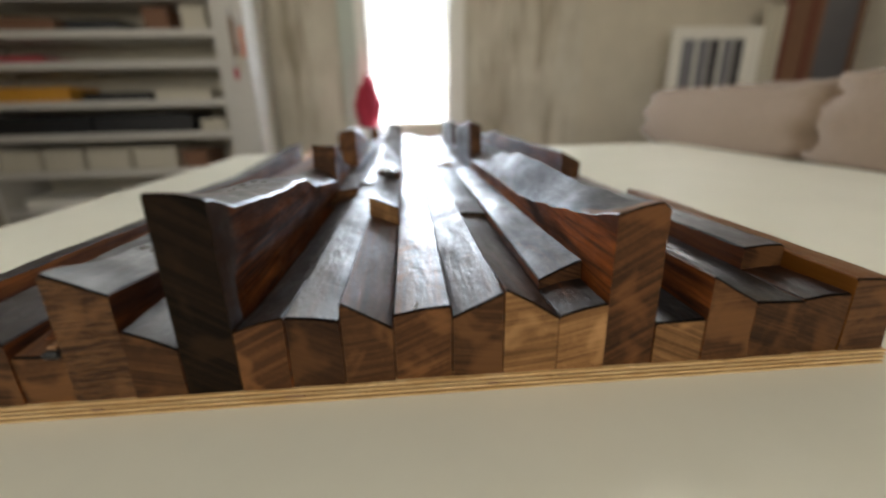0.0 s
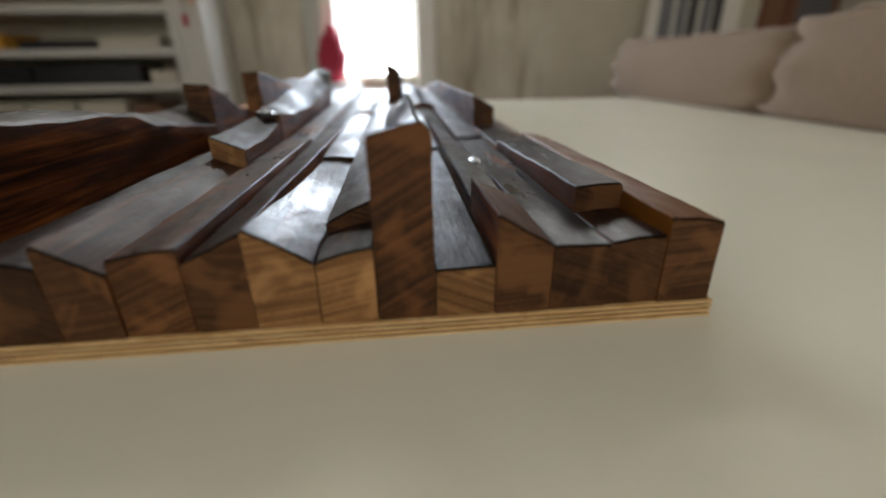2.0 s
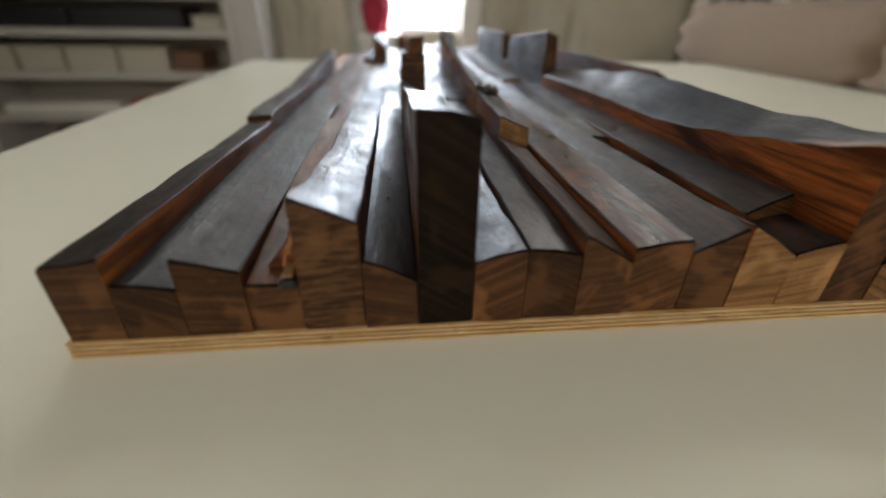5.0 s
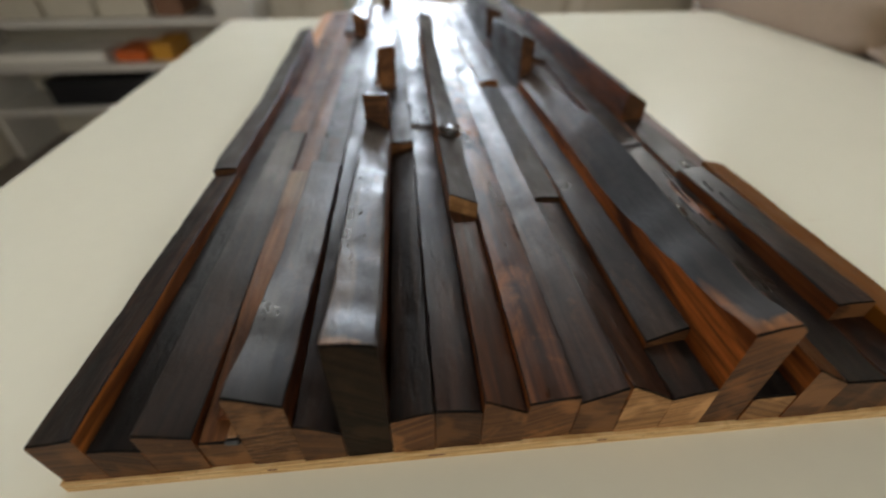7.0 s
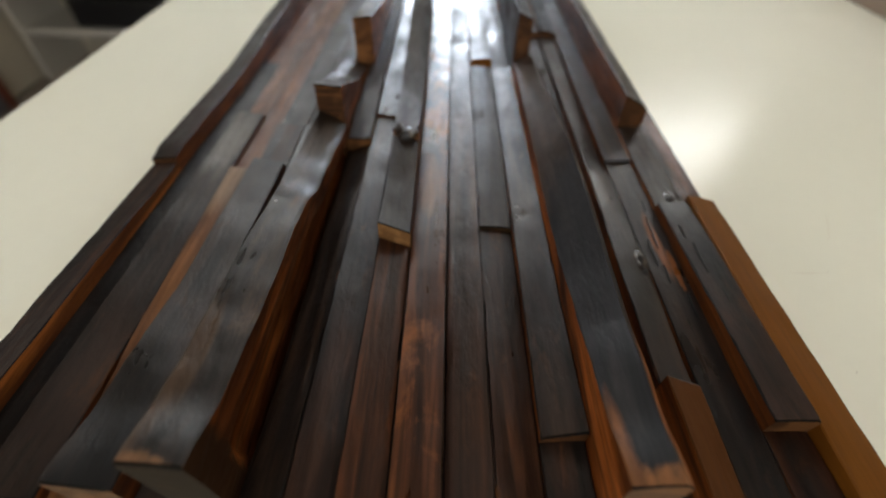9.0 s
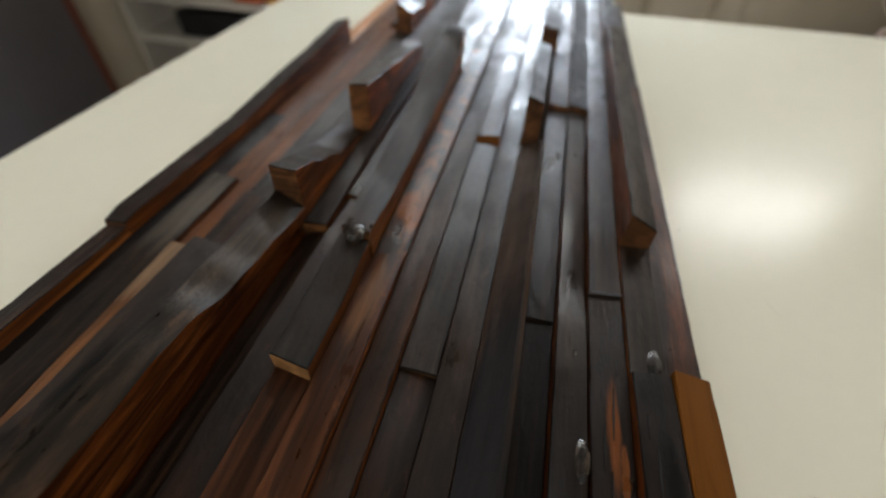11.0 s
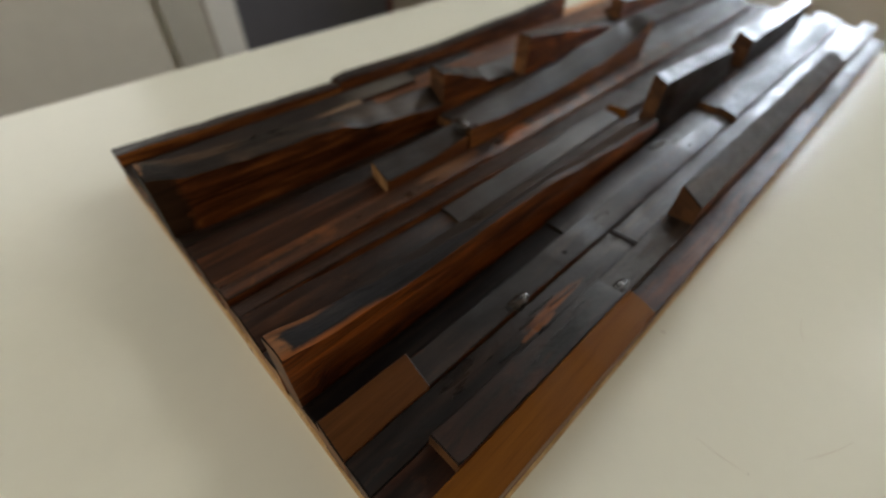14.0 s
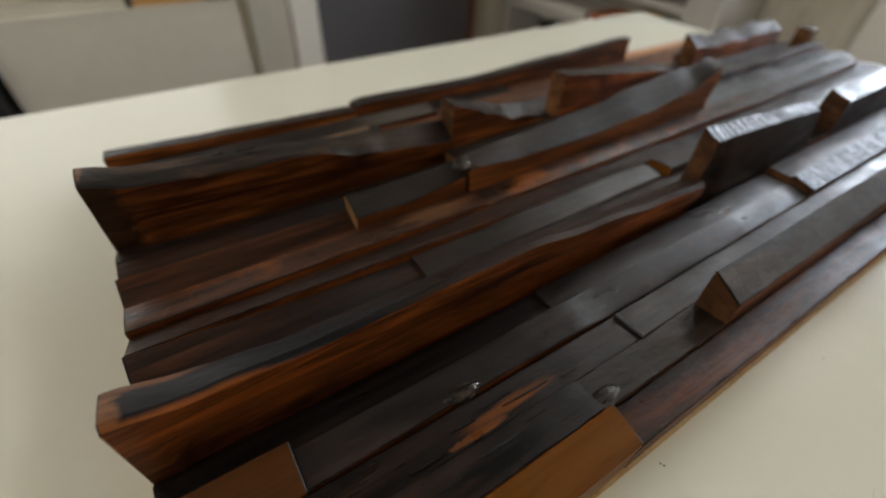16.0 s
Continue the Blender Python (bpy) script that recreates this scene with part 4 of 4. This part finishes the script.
for x0, x1, z, h, mat, lab in [
    (-1.86, -1.42, 0.21, 0.07, YELLOW, "flat yellow box lying on a shelf"),
    (-1.36, -1.02, 0.21, 0.04, BLACK, "flat black case lying on a shelf"),
    (-1.00, -0.72, 0.21, 0.05, CREAM, "flat cream box lying on a shelf"),
    (-1.86, -1.36, 0.05, 0.09, BLACK, "long black case on a shelf"),
    (-1.34, -0.845, 0.05, 0.09, BLACK, "black tool case on a shelf"),
    (-0.80, -0.67, 0.05, 0.06, CREAM, "small cream box on a shelf"),
    (-1.86, -1.66, -0.14, 0.11, CREAM, "cream file box on a shelf"),
    (-1.64, -1.44, -0.14, 0.11, CREAM, "cream file box on a shelf"),
    (-1.42, -1.20, -0.14, 0.11, CREAM, "cream file box on a shelf"),
    (-1.18, -0.96, -0.14, 0.11, CREAM, "cream file box on a shelf"),
    (-0.93, -0.80, -0.14, 0.09, BROWN_BOX, "brown cardboard box on a shelf"),
    (-1.70, -1.40, 0.535, 0.06, BROWN_BOX, "brown cardboard box on a shelf"),
    (-1.35, -1.10, 0.535, 0.05, BLACK, "flat black case on a shelf"),
    (-0.98, -0.86, 0.535, 0.10, BROWN_BOX, "brown cardboard box on a shelf"),
    (-0.80, -0.68, 0.535, 0.11, CREAM, "cream box on a shelf"),
    (-1.75, -1.50, 0.395, 0.03, RED, "flat red case on a shelf"),
    (-1.80, -1.25, -0.34, 0.05, WHITE_PAINT, "white sheet stack on a shelf"),
    (-1.20, -1.05, -0.34, 0.05, ORANGE, "small orange case on a shelf"),
    (-1.02, -0.92, -0.34, 0.08, YELLOW, "small yellow box on a shelf"),
    (-1.60, -1.10, -0.55, 0.13, BLACK, "black tool bag on a shelf"),
]:
    crate(x0, x1, z, h, mat, lab)


for x, z, l, w, mat, lab in [(-0.545, 0.60, 0.20, 0.022, BROWN_BOX, "brown strap hanging from the rack post"), (-0.525, 0.44, 0.10, 0.030, CREAM, "cream paper tag hanging from the rack post"), (-0.555, 0.37, 0.07, 0.024, RED, "red tag hanging from the rack post"), (-0.505, 0.56, 0.16, 0.018, ORANGE, "orange cord hanging from the rack post")]:
    tag = thing("hanging_tag", lab, "tag", at=(x, 2.2, z))
    under(mesh_object("strip", box(x - w / 2, x + w / 2, 2.205, 2.212, z - l, z - 0.02, 0.003), mat), tag)
    under(mesh_object("loop", box(x - 0.004, x + 0.004, 2.204, 2.213, z - 0.0199, z + 0.02, 0.002), STEEL), tag)

# ---------------------------------------------------------------- west side
cab = thing("low_cabinet", "low off-white cabinet panel beside the wall", "cabinet")
part("body", box(-1.94, -1.72, -0.44, 0.485, FLOOR_Z, -0.186, 0.004), BEIGE_PAINT, cab)
part("top", box(-1.94, -1.715, -0.445, 0.49, -0.1855, -0.170, 0.003), BEIGE_PAINT, cab)
HY0, HY1, HY2 = 0.075, 0.366, 0.47
hammer = thing("hammer", "hammer with a yellow handle and black head on the low cabinet", "hammer", at=(-1.74, HY0, -0.17))


def rod(name, y0, y1, r0, r1, z, x, mat, label=""):
    """A tapered round bar along y."""
    bm = bmesh.new()
    bmesh.ops.create_cone(bm, cap_ends=True, segments=14, radius1=r0, radius2=r1, depth=y1 - y0, matrix=pose(x, (y0 + y1) / 2, z, -90, 0, 0))
    ob = mesh_object(name, bm, mat, smooth=True)
    under(ob, hammer)
    return tagged(ob, label) if label else ob


rod("handle", HY0 + 0.012, HY1, 0.011, 0.014, -0.155, -1.74, YELLOW, "yellow handle")
rod("grip", HY1 + 0.0005, HY2, 0.015, 0.013, -0.155, -1.74, BLACK, "black rubber grip")
bm = box(-1.752, -1.728, HY0 - 0.012, HY0 + 0.012, -0.1695, -0.110, 0.004)
under(mesh_object("head", bm, BLACK), hammer)
pliers = thing("pliers", "pliers with red handles lying on the low cabinet", "pliers", at=(-1.80, HY1, -0.17))
for dx in (0.0, 0.035):
    under(mesh_object("handle", box(-1.815 + dx, -1.797 + dx, HY1 - 0.09, HY1 + 0.05, -0.1695, -0.135, 0.007, 3), RED), pliers)
under(mesh_object("jaw", box(-1.812, -1.782, HY1 + 0.0505, HY1 + 0.10, -0.1695, -0.145, 0.006, 3), STEEL), pliers)
carton = thing("carton", "small brown cardboard box beside the black bag", "box")
part("body", box(-1.60, -1.44, -0.66, -0.515, FLOOR_Z, -0.42, 0.004), BROWN_CARTON, carton)
part("flap", box(-1.60, -1.44, -0.588, -0.516, -0.4195, -0.4165, 0.001), BROWN_CARTON, carton)
dark = thing("black_bag", "black bag standing on the floor", "bag")
part("body", box(-1.90, -1.62, -1.05, -0.465, FLOOR_Z, -0.20, 0.05, 3), BLACK, dark)
structure("trim_4", box(-1.948, -1.90, 0.56, 0.754, FLOOR_Z, 1.40, 0.004), BEIGE_PAINT, "white door casing beside the grey door")
structure("trim_5", box(-1.948, -1.915, 0.7545, 0.7655, FLOOR_Z, 1.40), RED_BROWN, "thin brown joint in the door casing")
structure("trim_6", box(-1.948, -1.89, 0.766, 0.912, FLOOR_Z, 1.40, 0.004), WHITE_PAINT, "white inner door casing beside the grey door")
door = thing("door_1", "slate grey door panel with a red-brown edge", "door")
tagged(door, kind="structure")
part("leaf", box(-1.945, -1.885, 0.914, 1.90, FLOOR_Z, 1.30, 0.004), GREY_DOOR, door)
part("edge_strip", box(-1.945, -1.88, 1.902, 1.945, FLOOR_Z, 1.30, 0.003), RED_BROWN, door)

# ---------------------------------------------------------------- things by the window and the far corner
cloth = thing("red_bag", "crumpled red cloth bag on a white box below the window", "bag")
bm = bmesh.new()
bmesh.ops.create_icosphere(bm, subdivisions=4, radius=1.0)
for v in bm.verts:
    k = 1 - 0.55 * max(0.0, v.co.z)
    v.co = Vector((v.co.x * 0.085 * k, v.co.y * 0.05 * k, v.co.z * 0.16))
    v.co += 0.016 * Vector((noise.noise(v.co * 22), noise.noise(v.co * 19 + Vector((4, 0, 0))), 0.4 * noise.noise(v.co * 25)))
    v.co += Vector((0.075, 2.47, 0.17))
part("body", bm, RED, cloth, smooth=True)
pedestal = thing("white_box", "white box standing under the window", "box")
part("body", box(-0.02, 0.20, 2.38, 2.56, FLOOR_Z, 0.0, 0.005), WHITE_PAINT, pedestal)
part("lid", box(-0.03, 0.21, 2.37, 2.57, 0.001, 0.03, 0.005), WHITE_PAINT, pedestal)


def leaning(name, label, x0, x1, z1, frame_mat, fill_mat, bars=()):
    t = thing(name, label, "picture", at=(0, 0, 0))
    b = 0.035
    z0 = FLOOR_Z
    y0, y1 = 2.42, 2.45
    for a in ((x0, x0 + b, z0, z1), (x1 - b, x1, z0, z1), (x0 + b, x1 - b, z1 - b, z1), (x0 + b, x1 - b, z0, z0 + b)):
        part("frame", box(a[0], a[1], y0, y1, a[2], a[3], 0.003), frame_mat, t)
    part("picture_panel", box(x0 + b, x1 - b, y0 + 0.012, y1 - 0.004, z0 + b, z1 - b), fill_mat, t)
    for u0, u1, m in bars:
        part("stripe", box(x0 + b + u0, x0 + b + u1, y0 + 0.008, y0 + 0.0115, z0 + b, z1 - b - 0.03), m, t)
    return t


leaning("framed_print", "white framed print with grey vertical stripes leaning on the wall", 1.86, 2.41, 0.55, WHITE_PAINT, WHITE_PAINT,
        [(0.03, 0.11, STRIPE_GREY), (0.13, 0.19, STRIPE_GREY), (0.20, 0.26, STRIPE_DARK), (0.28, 0.34, STRIPE_GREY), (0.35, 0.41, STRIPE_DARK)])
leaning("cardboard_panel", "beige cardboard panel leaning on the wall", 2.415, 2.525, 0.66, CREAM, CREAM)
leaning("wooden_board", "dark brown wooden board leaning on the wall", 2.53, 2.72, 0.85, RED_BROWN, BROWN_BOX)
leaning("dark_board", "dark grey board in a brown frame leaning on the wall", 2.73, 3.02, 0.90, BROWN_BOX, GREY_DOOR)
